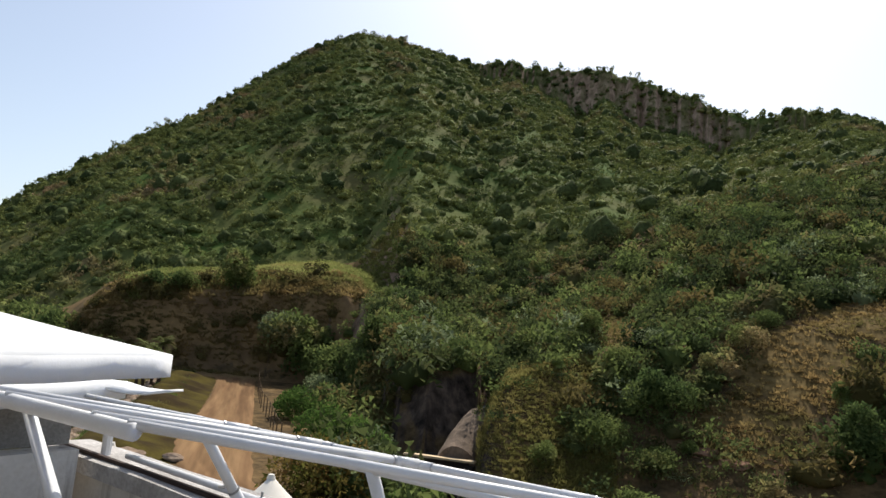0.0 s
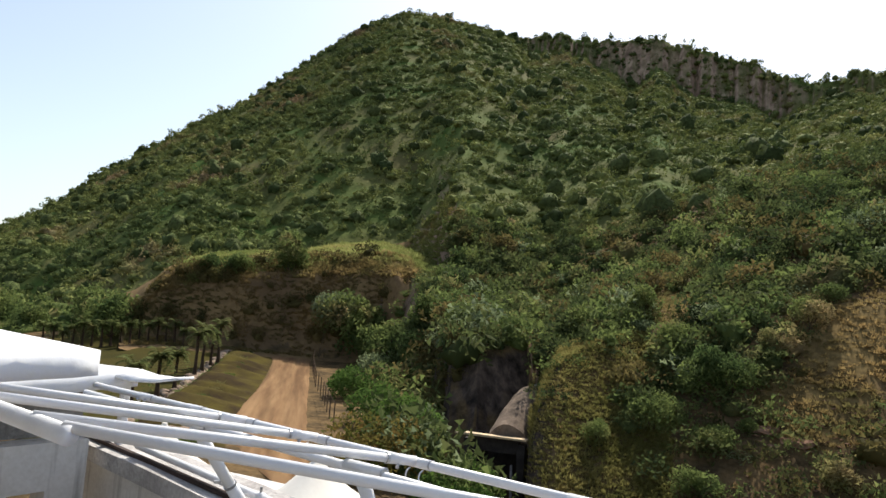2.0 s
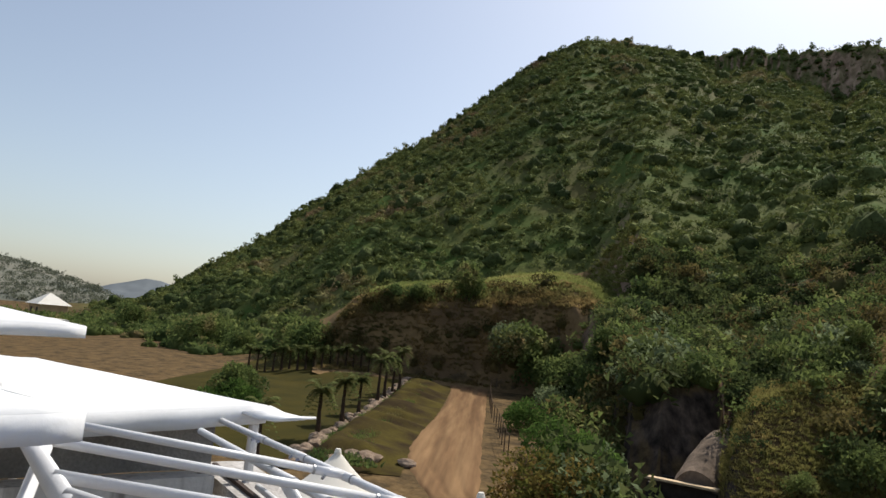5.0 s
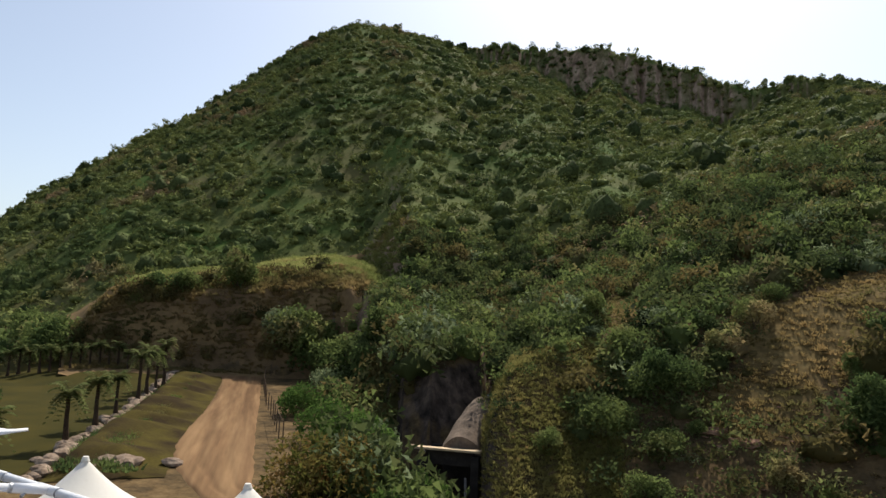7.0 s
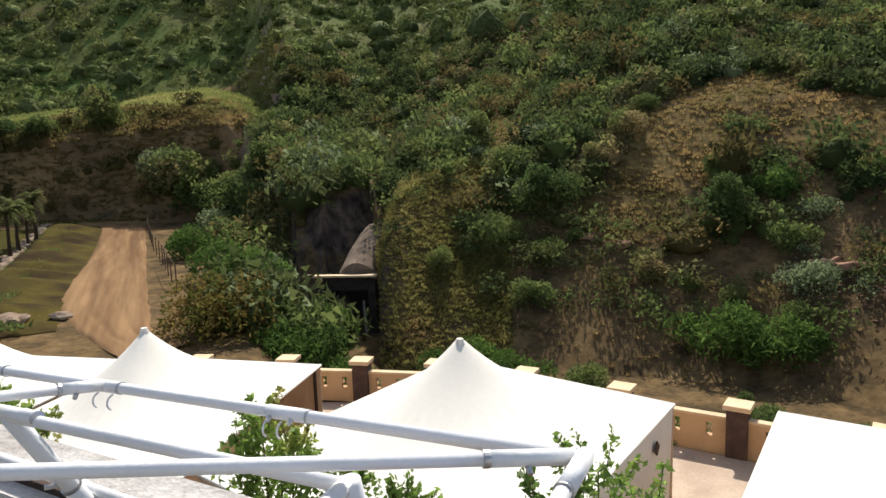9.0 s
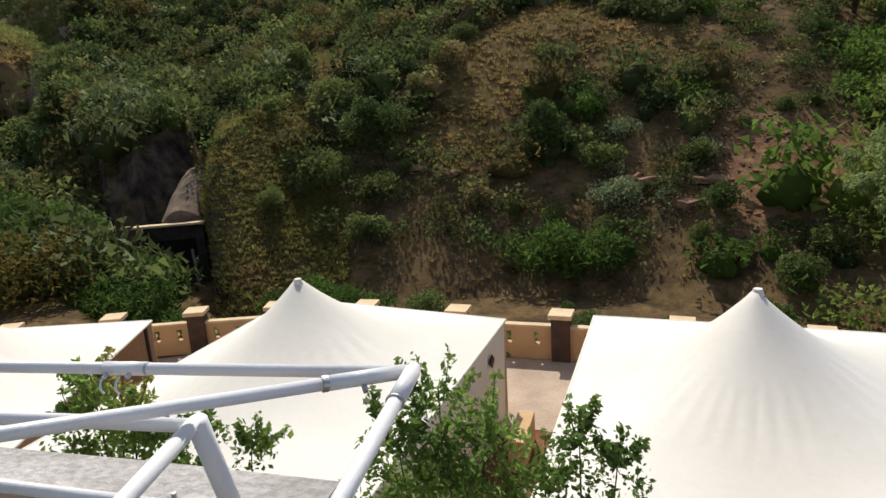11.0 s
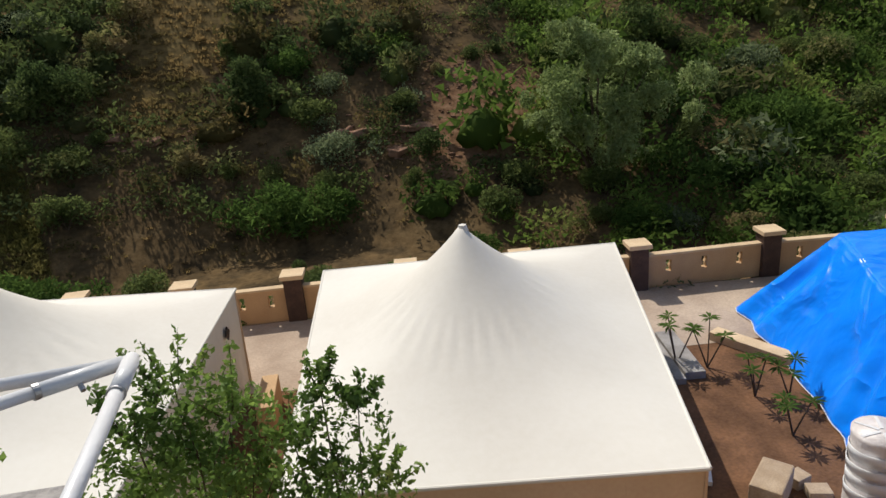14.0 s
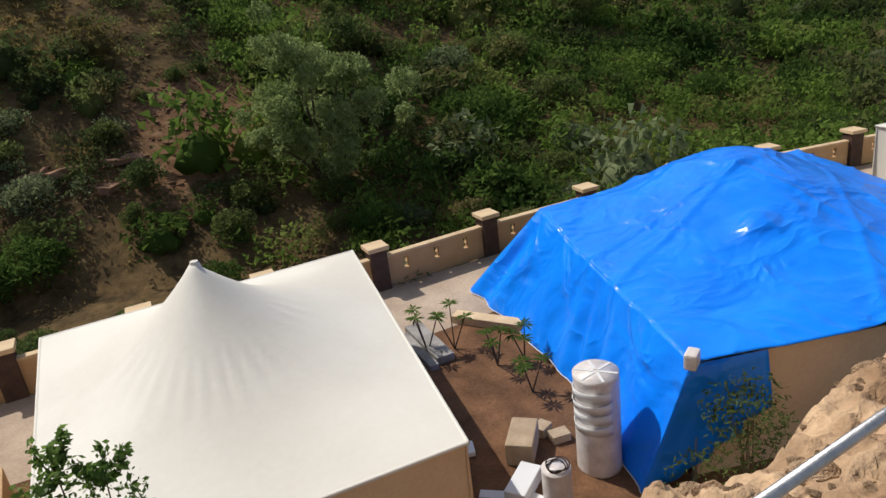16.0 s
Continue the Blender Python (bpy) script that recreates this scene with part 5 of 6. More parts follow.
# dry grass on the open slopes
def tuft(rng, n, h):
    v, f = [], []
    for k in range(n):
        a, lean = rng.random() * 6.28, rng.uniform(0.2, 1.1)
        d = np.array([math.cos(a), math.sin(a), 0])
        s = np.array([-d[1], d[0], 0]) * 0.05
        p = d * 0.35 * rng.random()
        t = p + d * lean * h + np.array([0, 0, h * rng.uniform(0.6, 1.1)])
        v += [p - s, p + s, t]
        f.append([3 * k, 3 * k + 1, 3 * k + 2])
    return np.array(v), np.array(f)


tufts = [tuft(RNG, 20, 0.30) for _ in range(8)]
fine_tufts = [tuft(RNG, 13, 0.34) for _ in range(8)]
x, y = polar_spots(RNG, 9000, -28, 34, 36, 84)
beyond = y - np.interp(x, WALL_X, WALL_Y)
ok = (beyond > 3) & (RNG.random(len(x)) < np.clip(0.55 + 2 * fbm(x / 7, y / 7, 61), 0.05, 1))
for bx, by, br in BARE:
    ok &= np.hypot(x - bx, y - by) > br * RNG.uniform(0.6, 1.2, len(x))
scatter_stuff("dry_grass", stand(x[ok], y[ok], land(x[ok], y[ok]) - 0.03), RNG.uniform(0.3, 0.8, ok.sum()), tufts, 14, "dry yellow-brown grass tufts on the slope", "grass", L_DRY)
x, y = polar_spots(RNG, 16000, -29.6, -18.5, 35.5, 54)
ok = RNG.random(len(x)) < np.clip(0.85 + 1.6 * fbm(x / 5, y / 5, 63), 0.1, 1)
scatter_stuff("spur_grass", stand(x[ok], y[ok], land(x[ok], y[ok]) - 0.03), RNG.uniform(0.3, 0.75, ok.sum()), fine_tufts, 27, "tall yellow-green grass on the spur beside the tunnel", "grass", L_SPUR)
xs, ys = [], []
for bx, by, br in BARE:
    if bx < 7:
        q, t = br * np.sqrt(RNG.random(420)) * 1.15, RNG.random(420) * 2 * math.pi
        xs.append(bx + q * np.cos(t))
        ys.append(by + q * np.sin(t))
x, y = np.concatenate(xs), np.concatenate(ys)
scatter_stuff("golden_grass", stand(x, y, land(x, y) - 0.04), RNG.uniform(0.4, 1.0, len(x)), tufts, 19, "short golden-brown grass on the open slope", "grass", L_DRY)
x, y = polar_spots(RNG, 6200, -63, -39, 100, 114)
a = np.degrees(np.arctan2(x, y))
ok = (land(x, y) > 3.6) & (RNG.random(len(x)) < np.clip(0.7 + 2 * fbm(x / 8, y / 8, 66), 0, 1)) & ((a < -47) | (np.hypot(x, y) < 109.5))
x, y = x[ok], y[ok]
scatter_stuff("mound_grass", stand(x, y, land(x, y) + 0.1), RNG.uniform(0.8, 1.9, len(x)), tufts, 15, "dry golden grass along the rim of the mound", "grass", L_DRY)
x, y = polar_spots(RNG, 6000, -61.5, -39, 98, 109)
ok = RNG.random(len(x)) < np.clip(0.55 + 2.6 * fbm(x / 5, y / 5, 68), 0, 1)
scatter_stuff("mound_weeds", stand(x[ok], y[ok], land(x[ok], y[ok]) + 0.3), RNG.uniform(0.7, 1.7, ok.sum()), tufts, 31, "brown dry weeds on the steep face of the mound", "grass", L_DRY)
x, y = polar_spots(RNG, 7000, -58, -36.6, 106, 146)
scatter_stuff("mound_turf", stand(x, y, land(x, y) + 0.1), RNG.uniform(1.2, 2.4, len(x)), tufts, 25, "yellow-green grass on the top of the mound", "grass", L_TURF)


# ---- single shrubs and trees near enough to tell apart ----
def stems(rng, lobes, r0, h0, lean=0.12):
    bm = bmesh.new()
    for lx, ly, lz, lr in lobes:
        a = Vector((rng.normal() * r0, rng.normal() * r0, 0))
        m = Vector((lx * 0.4, ly * 0.4, lz * 0.55)) + Vector(rng.normal(size=3)) * lean * 0.4
        rod(bm, a, m, h0, h0 * 0.65, 6)
        rod(bm, m, (lx, ly, lz), h0 * 0.65, h0 * 0.25, 5)
    return bm


def plant(name, rng, r, h, count, n, size, material, label, category, group, droop=0.0, long=1.7, trunk=0.035, split=False):
    """A shrub or tree at the origin: woody stems and a crown of single leaves."""
    lobes = bush_lobes(rng, r, h, count)
    root = base(name)
    tagged(root, label, category, group)
    for group in ([[q] for q in lobes] if split else [lobes]):
        part("stem", stems(rng, group, 0.06, trunk), M_BARK, root)
    v, f = leaf_cloud(rng, n, lobes, size, droop, long, three=True)
    part("crown", np_mesh("crown", v, f, material), None, root)
    return root


kinds = [
    plant("shrub", RNG, 1.5, 1.9, 9, 2100, 0.105, L_SHRUB, "rounded dark green shrub on the slope", "shrub", "slope shrubs"),
    plant("shrub", RNG, 1.2, 2.3, 8, 1900, 0.105, L_SHRUB, "upright leafy green shrub on the slope", "shrub", "slope shrubs"),
    plant("shrub", RNG, 1.6, 1.5, 10, 2000, 0.10, L_GREY, "grey-green spreading shrub with small leaves", "shrub", "slope shrubs"),
    plant("shrub", RNG, 2.0, 1.7, 11, 2500, 0.095, L_FEATHER, "bright green feathery acacia bush", "shrub", "slope shrubs", 0.5, 3.2),
    plant("shrub", RNG, 1.3, 1.3, 8, 1700, 0.10, L_SHRUB, "low rounded olive green shrub", "shrub", "slope shrubs"),
]
placed = [False] * len(kinds)


def set_plant(k, x, y, s, turn=0.0, sink=0.12):
    m = pose(x, y, ground_z(x, y) - sink, 0, 0, turn)
    if not placed[k]:
        kinds[k].matrix_world = m @ Matrix.Diagonal((s, s, s, 1))
        placed[k] = True
        return kinds[k]
    ob = copy_thing(kinds[k], m)
    ob.scale = (s, s, s)
    return ob


for k, x, y, s in ((3, -1.2, 37.6, 1.3), (3, 1.6, 37.2, 1.1), (1, -13.2, 45.8, 1.5), (0, -12.0, 46.6, 1.4), (1, -1.4, 45.4, 1.5), (1, -1.2, 44.6, 1.2), (0, -25.1, 52.2, 1.3), (2, 2.6, 40.8, 1.2), (4, 8.0, 43.6, 0.9), (0, -8.6, 53.8, 1.2), (4, 8.4, 39.5, 1.1), (4, -5.4, 41.3, 1.1), (0, -15.4, 42.2, 1.2), (3, 17.0, 30.2, 0.85), (2, 19.0, 29.4, 0.9), (4, 20.8, 28.6, 0.9), (2, 31.4, 42.6, 1.5), (0, 36.6, 35.3, 1.3), (0, 38.0, 42.2, 1.6), (4, 10.6, 34.0, 1.1), (4, 12.4, 35.6, 1.0), (3, -20.0, 27.0, 1.25), (3, -17.8, 26.6, 1.1), (3, -23.8, 33.5, 1.4), (3, -30.0, 36.5, 1.5), (3, -34.0, 38.5, 1.5), (0, -37.0, 52.0, 1.8), (2, -57.0, 63.0, 1.6), (3, -45.0, 47.0, 1.5), (1, -42.0, 52.0, 1.6), (0, -46.0, 58.0, 2.0), (1, -20.3, 53.0, 1.3), (4, -17.5, 39.0, 0.9), (3, -10.5, 31.5, 1.0), (3, -13.5, 32.5, 1.1), (2, -7.5, 27.0, 0.7), (2, -3.0, 26.0, 0.7), (2, 1.0, 25.4, 0.75), (2, 4.4, 24.6, 0.7), (4, 7.6, 24.0, 0.6), (2, -15.0, 26.0, 0.8), (0, -60.0, 78.0, 1.8), (4, 13.5, 46.5, 0.7), (4, 10.8, 45.8, 0.6), (4, 15.5, 47.0, 0.6), (1, -10.5, 50.0, 1.0), (0, -17.0, 49.5, 1.2), (0, 34, 58, 2.4), (1, 40, 55, 2.3), (0, 46, 52, 2.2), (0, 29, 62, 2.6), (1, 22, 60, 2.2), (0, 52, 48, 2.4), (3, 30, 36, 1.3), (0, 26, 46, 1.7), (0, 60, 50, 2.3), (2, 33, 30, 1.2), (0, 22, 40, 1.5), (0, 20, 44, 1.6), (2, 26, 24, 0.9), (2, 29, 22.5, 0.9), (4, 36, 24, 1.0)):
    set_plant(k, x, y, s, RNG.uniform(0, 360))
# more of the same along the stream and slope
x, y = polar_spots(RNG, 260, -28, 62, 27, 62)
beyond = y - np.interp(x, WALL_X, WALL_Y)
good = beyond > 3.2
for bx, by, br in BARE:
    good &= np.hypot(x - bx, y - by) > br
for px, py in list(zip(x[good], y[good]))[:75]:
    k = int(RNG.choice([0, 1, 2, 3, 4], p=[0.26, 0.14, 0.12, 0.18, 0.30]))
    set_plant(k, float(px), float(py), float(RNG.uniform(0.5, 1.05)), RNG.uniform(0, 360))

# low pale bushes along the outside of the wall
for px in np.arange(-15, 33, 1.15):
    py = float(np.interp(px, WALL_X, WALL_Y)) + RNG.uniform(0.9, 1.4)
    set_plant(int(RNG.choice([2, 4, 3], p=[0.6, 0.25, 0.15])), float(px) + RNG.uniform(-0.4, 0.4), py, float(RNG.uniform(0.65, 1.0)), RNG.uniform(0, 360))

# the golden bush by the road, and the large pale tree across the stream
golden = leaf_mat("golden_brown_leaves", (0.07, 0.085, 0.02), (0.16, 0.12, 0.035), (0.24, 0.14, 0.05), 0.9)
big = plant("bush", RNG, 3.0, 3.6, 16, 4200, 0.16, golden, "large bush with mixed green and golden-brown leaves", "bush", "")
big.matrix_world = pose(-24.4, 26.6, -0.6)
lobes = [(0, 0, 5.6, 1.2), (1.5, 0.4, 5.0, 1.4), (-1.6, 0.2, 4.6, 1.5), (0.5, -0.8, 3.6, 1.5), (-1.0, -0.6, 2.8, 1.3), (2.2, 0, 3.6, 1.1), (-0.4, 0.5, 6.4, 1.1), (2.6, 0.3, 5.3, 0.9), (-2.2, -0.3, 3.2, 1.0), (0.6, -1.0, 2.0, 1.2)]
lobes = [(x * 1.05, y, z, r * 0.62) for x, y, z, r in lobes] + [(x + RNG.normal() * r * 0.8, y + RNG.normal() * r * 0.8, z + RNG.normal() * r * 0.6, r * RNG.uniform(0.22, 0.5)) for x, y, z, r in lobes for _ in range(6)]
pale = base("tree", pose(17.0, 34.6, -1.6) @ Matrix.Diagonal((1.25, 1.25, 1.3, 1)))
tagged(pale, "tall pale grey-green leafy tree across the stream", "tree")
part("trunk", stems(RNG, lobes[:10], 0.1, 0.11), M_BARK, pale)
v, f = leaf_cloud(RNG, 23000, lobes, 0.085, 0.5, 2.2, 0.2, True)
part("crown", np_mesh("crown", v, f, leaf_mat("pale_tree_leaves", (0.16, 0.215, 0.075), (0.30, 0.365, 0.15), None, 0.5)), None, pale)


# ---- leafy trees below the terrace ----
def yard_tree(x, y, lobes, n, size, trunk, label):
    root = base("tree", pose(x, y, 0))
    tagged(root, label, "tree", "yard trees")
    bm = bmesh.new()
    fork = Vector((0.05, 0, min(l[2] for l in lobes) * 0.6))
    rod(bm, (0, 0, 0), fork, trunk, trunk * 0.7, 8)
    for lx, ly, lz, lr in lobes:
        mid = (fork + Vector((lx, ly, lz))) / 2 + Vector((0.1 * lx, 0.1 * ly, -0.1))
        rod(bm, fork, mid, trunk * 0.6, trunk * 0.35, 6)
        rod(bm, mid, (lx, ly, lz + lr * 0.9), trunk * 0.35, 0.006, 6)
    wood = bm
    v, f = leaf_cloud(RNG, n, lobes, size, 0.15, 1.9, 0.35)
    part("crown", np_mesh("crown", v, f, L_BROAD), None, root)
    # shoots that stand out of the crown
    vs, fs, off = [], [], 0
    for lx, ly, lz, lr in lobes:
        for _ in range(6):
            d = Vector((RNG.normal() * 0.5, RNG.normal() * 0.5, 1.0)).normalized()
            a = Vector((lx, ly, lz)) + d * lr * 0.6
            b = a + d * lr * RNG.uniform(0.7, 1.25)
            rod(wood, a, b, 0.009, 0.004, 5)
            p = [tuple(a.lerp(b, t)) + (0.075,) for t in np.linspace(0.1, 1, 8)]
            v, f = leaf_cloud(RNG, 40, p, size * 1.1, 0.0, 1.9, 0.1)
            vs.append(v)
            fs.append(f + off)
            off += len(v)
    part("trunk", wood, M_BARK, root)
    part("foliage", np_mesh("foliage", np.concatenate(vs), np.concatenate(fs), L_BROAD), None, root)


yard_tree(-1.5, 7.1, [(0, 0.3, 4.9, 0.5), (0.55, 0.2, 4.6, 0.5), (-0.5, 0.1, 4.5, 0.5), (0.2, -0.3, 4.2, 0.55), (-0.2, 0.4, 3.8, 0.6), (0.7, -0.2, 3.7, 0.55), (-0.75, -0.2, 3.6, 0.55), (0.1, 0.2, 3.0, 0.7)], 6000, 0.046, 0.07, "bushy green broad-leaved tree between terrace and tents")
yard_tree(0.05, 6.95, [(0, 0.2, 4.75, 0.34), (0.4, 0.1, 4.5, 0.34), (-0.4, 0.1, 4.2, 0.4), (0.1, -0.2, 3.8, 0.45), (0.5, -0.1, 3.5, 0.4), (-0.3, 0, 3.2, 0.5)], 1700, 0.046, 0.05, "slim green broad-leaved tree beside the large tent")
yard_tree(-5.55, 7.0, [(0, 0, 5.45, 0.26), (0.4, 0.1, 5.0, 0.34), (-0.35, 0, 4.9, 0.36), (0.1, 0.2, 4.5, 0.45), (0.65, 0, 4.65, 0.3), (-0.2, 0, 4.0, 0.5)], 2200, 0.048, 0.05, "thin green tree with sparse leafy shoots")
yard_tree(-4.2, 7.1, [(0, 0, 4.85, 0.24), (0.45, 0.1, 4.5, 0.28), (-0.35, 0, 4.1, 0.35), (0.1, 0, 3.6, 0.4)], 700, 0.046, 0.04, "slender green tree with sparse leafy shoots")
yard_tree(-9.8, 6.6, [(0, 0, 5.1, 0.34), (0.35, 0.1, 4.7, 0.36), (-0.4, 0, 4.6, 0.4), (0.1, 0, 4.0, 0.45)], 1000, 0.05, 0.05, "thin green tree with sparse leafy shoots")


def frangipani(x, y, h, seed):
    rng = np.random.default_rng(seed)
    root = base("frangipani", pose(x, y, 0.02, 0, 0, seed * 70))
    tagged(root, "young frangipani with bare stems and leaf rosettes", "plant", "yard plants")
    tips = []
    for k in range(3):
        bm = bmesh.new()
        a = k * 2.1 + rng.random()
        e = Vector((0.3 * h * math.cos(a), 0.3 * h * math.sin(a), h * (0.75 + 0.25 * rng.random())))
        rod(bm, (0, 0, 0), e * 0.5, 0.022, 0.018, 6)
        rod(bm, e * 0.5, e, 0.018, 0.014, 6)
        tips.append(e)
        part("stem", bm, M_BARK, root)
    for e in tips:
        v, f = [], []
        for k in range(13):
            a, up = k * 2.4, rng.uniform(-0.15, 0.5)
            d = Vector((math.cos(a), math.sin(a), up)).normalized()
            s = Vector((-math.sin(a), math.cos(a), 0)) * 0.035
            q = e + d * 0.15
            v += [e, q + s, e + d * 0.30 - Vector((0, 0, 0.05)), q - s]
            f.append([4 * k, 4 * k + 1, 4 * k + 2, 4 * k + 3])
        part("leaf_rosette", np_mesh("leaf_rosette", [tuple(p) for p in v], f, L_FEATHER), None, root)


for k, (x, y, h) in enumerate(((8.75, 13.6, 1.2), (9.35, 13.2, 1.25), (9.55, 11.7, 1.0), (9.3, 10.2, 0.95), (10.2, 11.4, 0.9))):
    frangipani(x, y, h, k + 1)
sap = plant("sapling", RNG, 1.15, 3.3, 11, 1500, 0.042, L_SHRUB, "thin grey-green acacia sapling beside the bank", "tree", "", 0.2, 2.4, 0.02, True)
sap.matrix_world = pose(9.0, 4.75, 0)


# ---- palms ----
def palm(h, rng):
    root = base("palm")
    tagged(root, "young palm with a dark tapered trunk and drooping fronds", "palm", "lawn palms")
    bm = bmesh.new()
    p = Vector()
    for k in range(8):
        q = p + Vector((rng.normal() * 0.025, rng.normal() * 0.025, h / 8))
        r0, r1 = (0.12 + 0.16 * math.exp(-q * 0.55) for q in (k, k + 1))
        rod(bm, p, q, r0 * 1.06, r1, 9)
        p = q
    part("trunk", bm, M_PALM_BARK, root)
    v, f = [], []
    for k in range(30):
        a, up = k * 2.4 + rng.random(), rng.uniform(-0.7, 2.0)
        d = Vector((math.cos(a), math.sin(a), 0))
        ln = rng.uniform(0.85, 1.3)
        for j in range(9):
            t = (j + 0.5) / 9
            c = p + d * ln * t + Vector((0, 0, up * ln * t - 1.15 * t * t * ln))
            w = 0.45 * math.sin(math.pi * (0.12 + 0.85 * t))
            s = Vector((-d.y, d.x, 0))
            for side in (-1, 1):
                tip = c + s * side * w + d * 0.16 - Vector((0, 0, 0.12))
                n = len(v)
                v += [c - d * 0.06, c + d * 0.08, tip, c - d * 0.10 + (tip - c) * 0.6]
                f.append([n, n + 1, n + 2, n + 3])
    part("crown", np_mesh("crown", [tuple(q) for q in v], f, L_PALM), None, root)
    return root


short, tall = palm(3.4, RNG), palm(4.5, RNG)
spots = [(-43.7, 24.3, 0), (-48.9, 29.2, 0), (-53.6, 33.6, 0), (-38.5, 17.6, 0), (-59.9, 39.6, 1), (-64.6, 43.6, 1), (-66.3, 45.8, 1), (-68.2, 48.0, 1)]
for k in range(16):
    t = k / 15
    bearing, reach = radians(-67 + 9.5 * t), 103 - 4 * t + RNG.normal() * 0.8
    spots.append((reach * math.sin(bearing), reach * math.cos(bearing), 0))
first = {0: True, 1: True}
for x, y, k in spots:
    m = pose(x, y, ground_z(x, y), 0, 0, RNG.uniform(0, 360))
    thing = (short, tall)[k]
    if first[k]:
        thing.matrix_world, first[k] = m, False
    else:
        c = copy_thing(thing, m)
        q = RNG.uniform(0.85, 1.15) * (0.82 if x < -80 else 1.0)
        c.scale = (q, q, q)
for k, x, y, s in ((0, -134, 47, 3.4), (0, -139, 49.5, 3.6), (0, -144, 47.5, 2.8), (4, -123, 51, 2.6), (0, -184, 47, 3.4), (0, -112, 55, 3.6), (0, -109.5, 54, 2.8), (1, -58, 23.5, 1.7), (1, -60, 25.5, 1.5), (3, -56, 22.5, 1.4)):
    set_plant(k, x, y, s, RNG.uniform(0, 360))


for k, b, r, q in ((0, -44.6, 99, 3.3), (1, -43.0, 97, 3.4), (0, -41.6, 93, 3.2), (2, -45.2, 100, 2.6), (1, -50.0, 106, 2.6), (4, -49.3, 106, 2.4), (0, -39.8, 86, 3.0), (1, -38.4, 78, 2.4), (4, -54.0, 107, 2.0), (4, -56.0, 108, 1.8), (0, -62.6, 112, 3.4), (4, -63.6, 116, 3.0)):
    set_plant(k, r * math.sin(radians(b)), r * math.cos(radians(b)), q, RNG.uniform(0, 360))


# ---- far buildings across the plain ----
def far_house(x, y, sx, sy, h, roof_h, label):
    root = base("house", pose(x, y, ground_z(x, y), 0, 0, 12))
    tagged(root, label, "house")
    part("house_wall", boxed(0, 0, h / 2, sx, sy, h), M_WALL, root)
    bm = bmesh.new()
    if roof_h > 1:
        bmesh.ops.create_cone(bm, cap_ends=True, segments=4, radius1=sx * 0.80, radius2=0.3, depth=roof_h, matrix=Matrix.Translation((0, 0, h + roof_h / 2)) @ pose(0, 0, 0, 0, 0, 45))
    else:
        box(bm, 0, 0, h + roof_h / 2, sx + 1, sy + 1, roof_h)
    part("roof", bm, M_CANVAS, root, "pale roof")
    for q in (-0.25, 0.25):
        part("doorway", boxed(q * sx, -sy / 2 - 0.02, h * 0.42, sx * 0.16, 0.06, h * 0.7), M_DARK, root)


far_house(-245, 36, 9, 8, 4.2, 3.6, "small pale house with a pyramid roof across the plain")
far_house(-168, 24, 9, 6, 2.6, 0.5, "low shed with a flat pale roof beyond the lawn")


# ---- stones along the lawn, rocks on the slopes ----
def stone_mesh(seed, squash=0.7):
    bm = bmesh.new()
    bmesh.ops.create_icosphere(bm, subdivisions=2, radius=0.5)
    for v in bm.verts:
        v.co *= 1 + 0.35 * noise.noise(v.co * 2.2 + Vector((seed * 7.1, 0, 0)))
        v.co.z *= squash
    return bm_mesh("boulder", bm, M_ROCK)


stones = [stone_mesh(k) for k in range(5)]
EDGE = [(-36.5, 18.6), (-43.2, 24.4), (-56.8, 36.8), (-71.5, 49.8), (-80, 58)]
d = np.r_[0, np.cumsum(np.hypot(*np.diff(np.array(EDGE), axis=0).T))]
for k, s in enumerate(np.arange(0, d[-1], 0.85)):
    x, y = (np.interp(s, d, np.array(EDGE)[:, j]) + RNG.normal() * 0.2 for j in (0, 1))
    ob = new("boulder", stones[k % 5])
    q = RNG.uniform(0.5, 1.1)
    ob.matrix_world = pose(x, y, ground_z(x, y) + 0.28 * q, 0, 0, RNG.uniform(0, 360)) @ Matrix.Diagonal((q * 1.25, q, q, 1))
    tagged(ob, "pale rough boulder edging the lawn", "boulder", "lawn edge boulders")
for k in range(22):
    x, y = -38.5 + RNG.normal() * 1.9, 24.2 + RNG.normal() * 1.3
    ob = new("boulder", stones[k % 5])
    q = RNG.uniform(0.5, 1.5)
    ob.matrix_world = pose(x, y, ground_z(x, y) + 0.22 * q, 0, 0, RNG.uniform(0, 360)) @ Matrix.Diagonal((q * 1.4, q, q * 0.8, 1))
    tagged(ob, "pale brown boulder heaped below the lawn", "boulder", "heaped boulders")


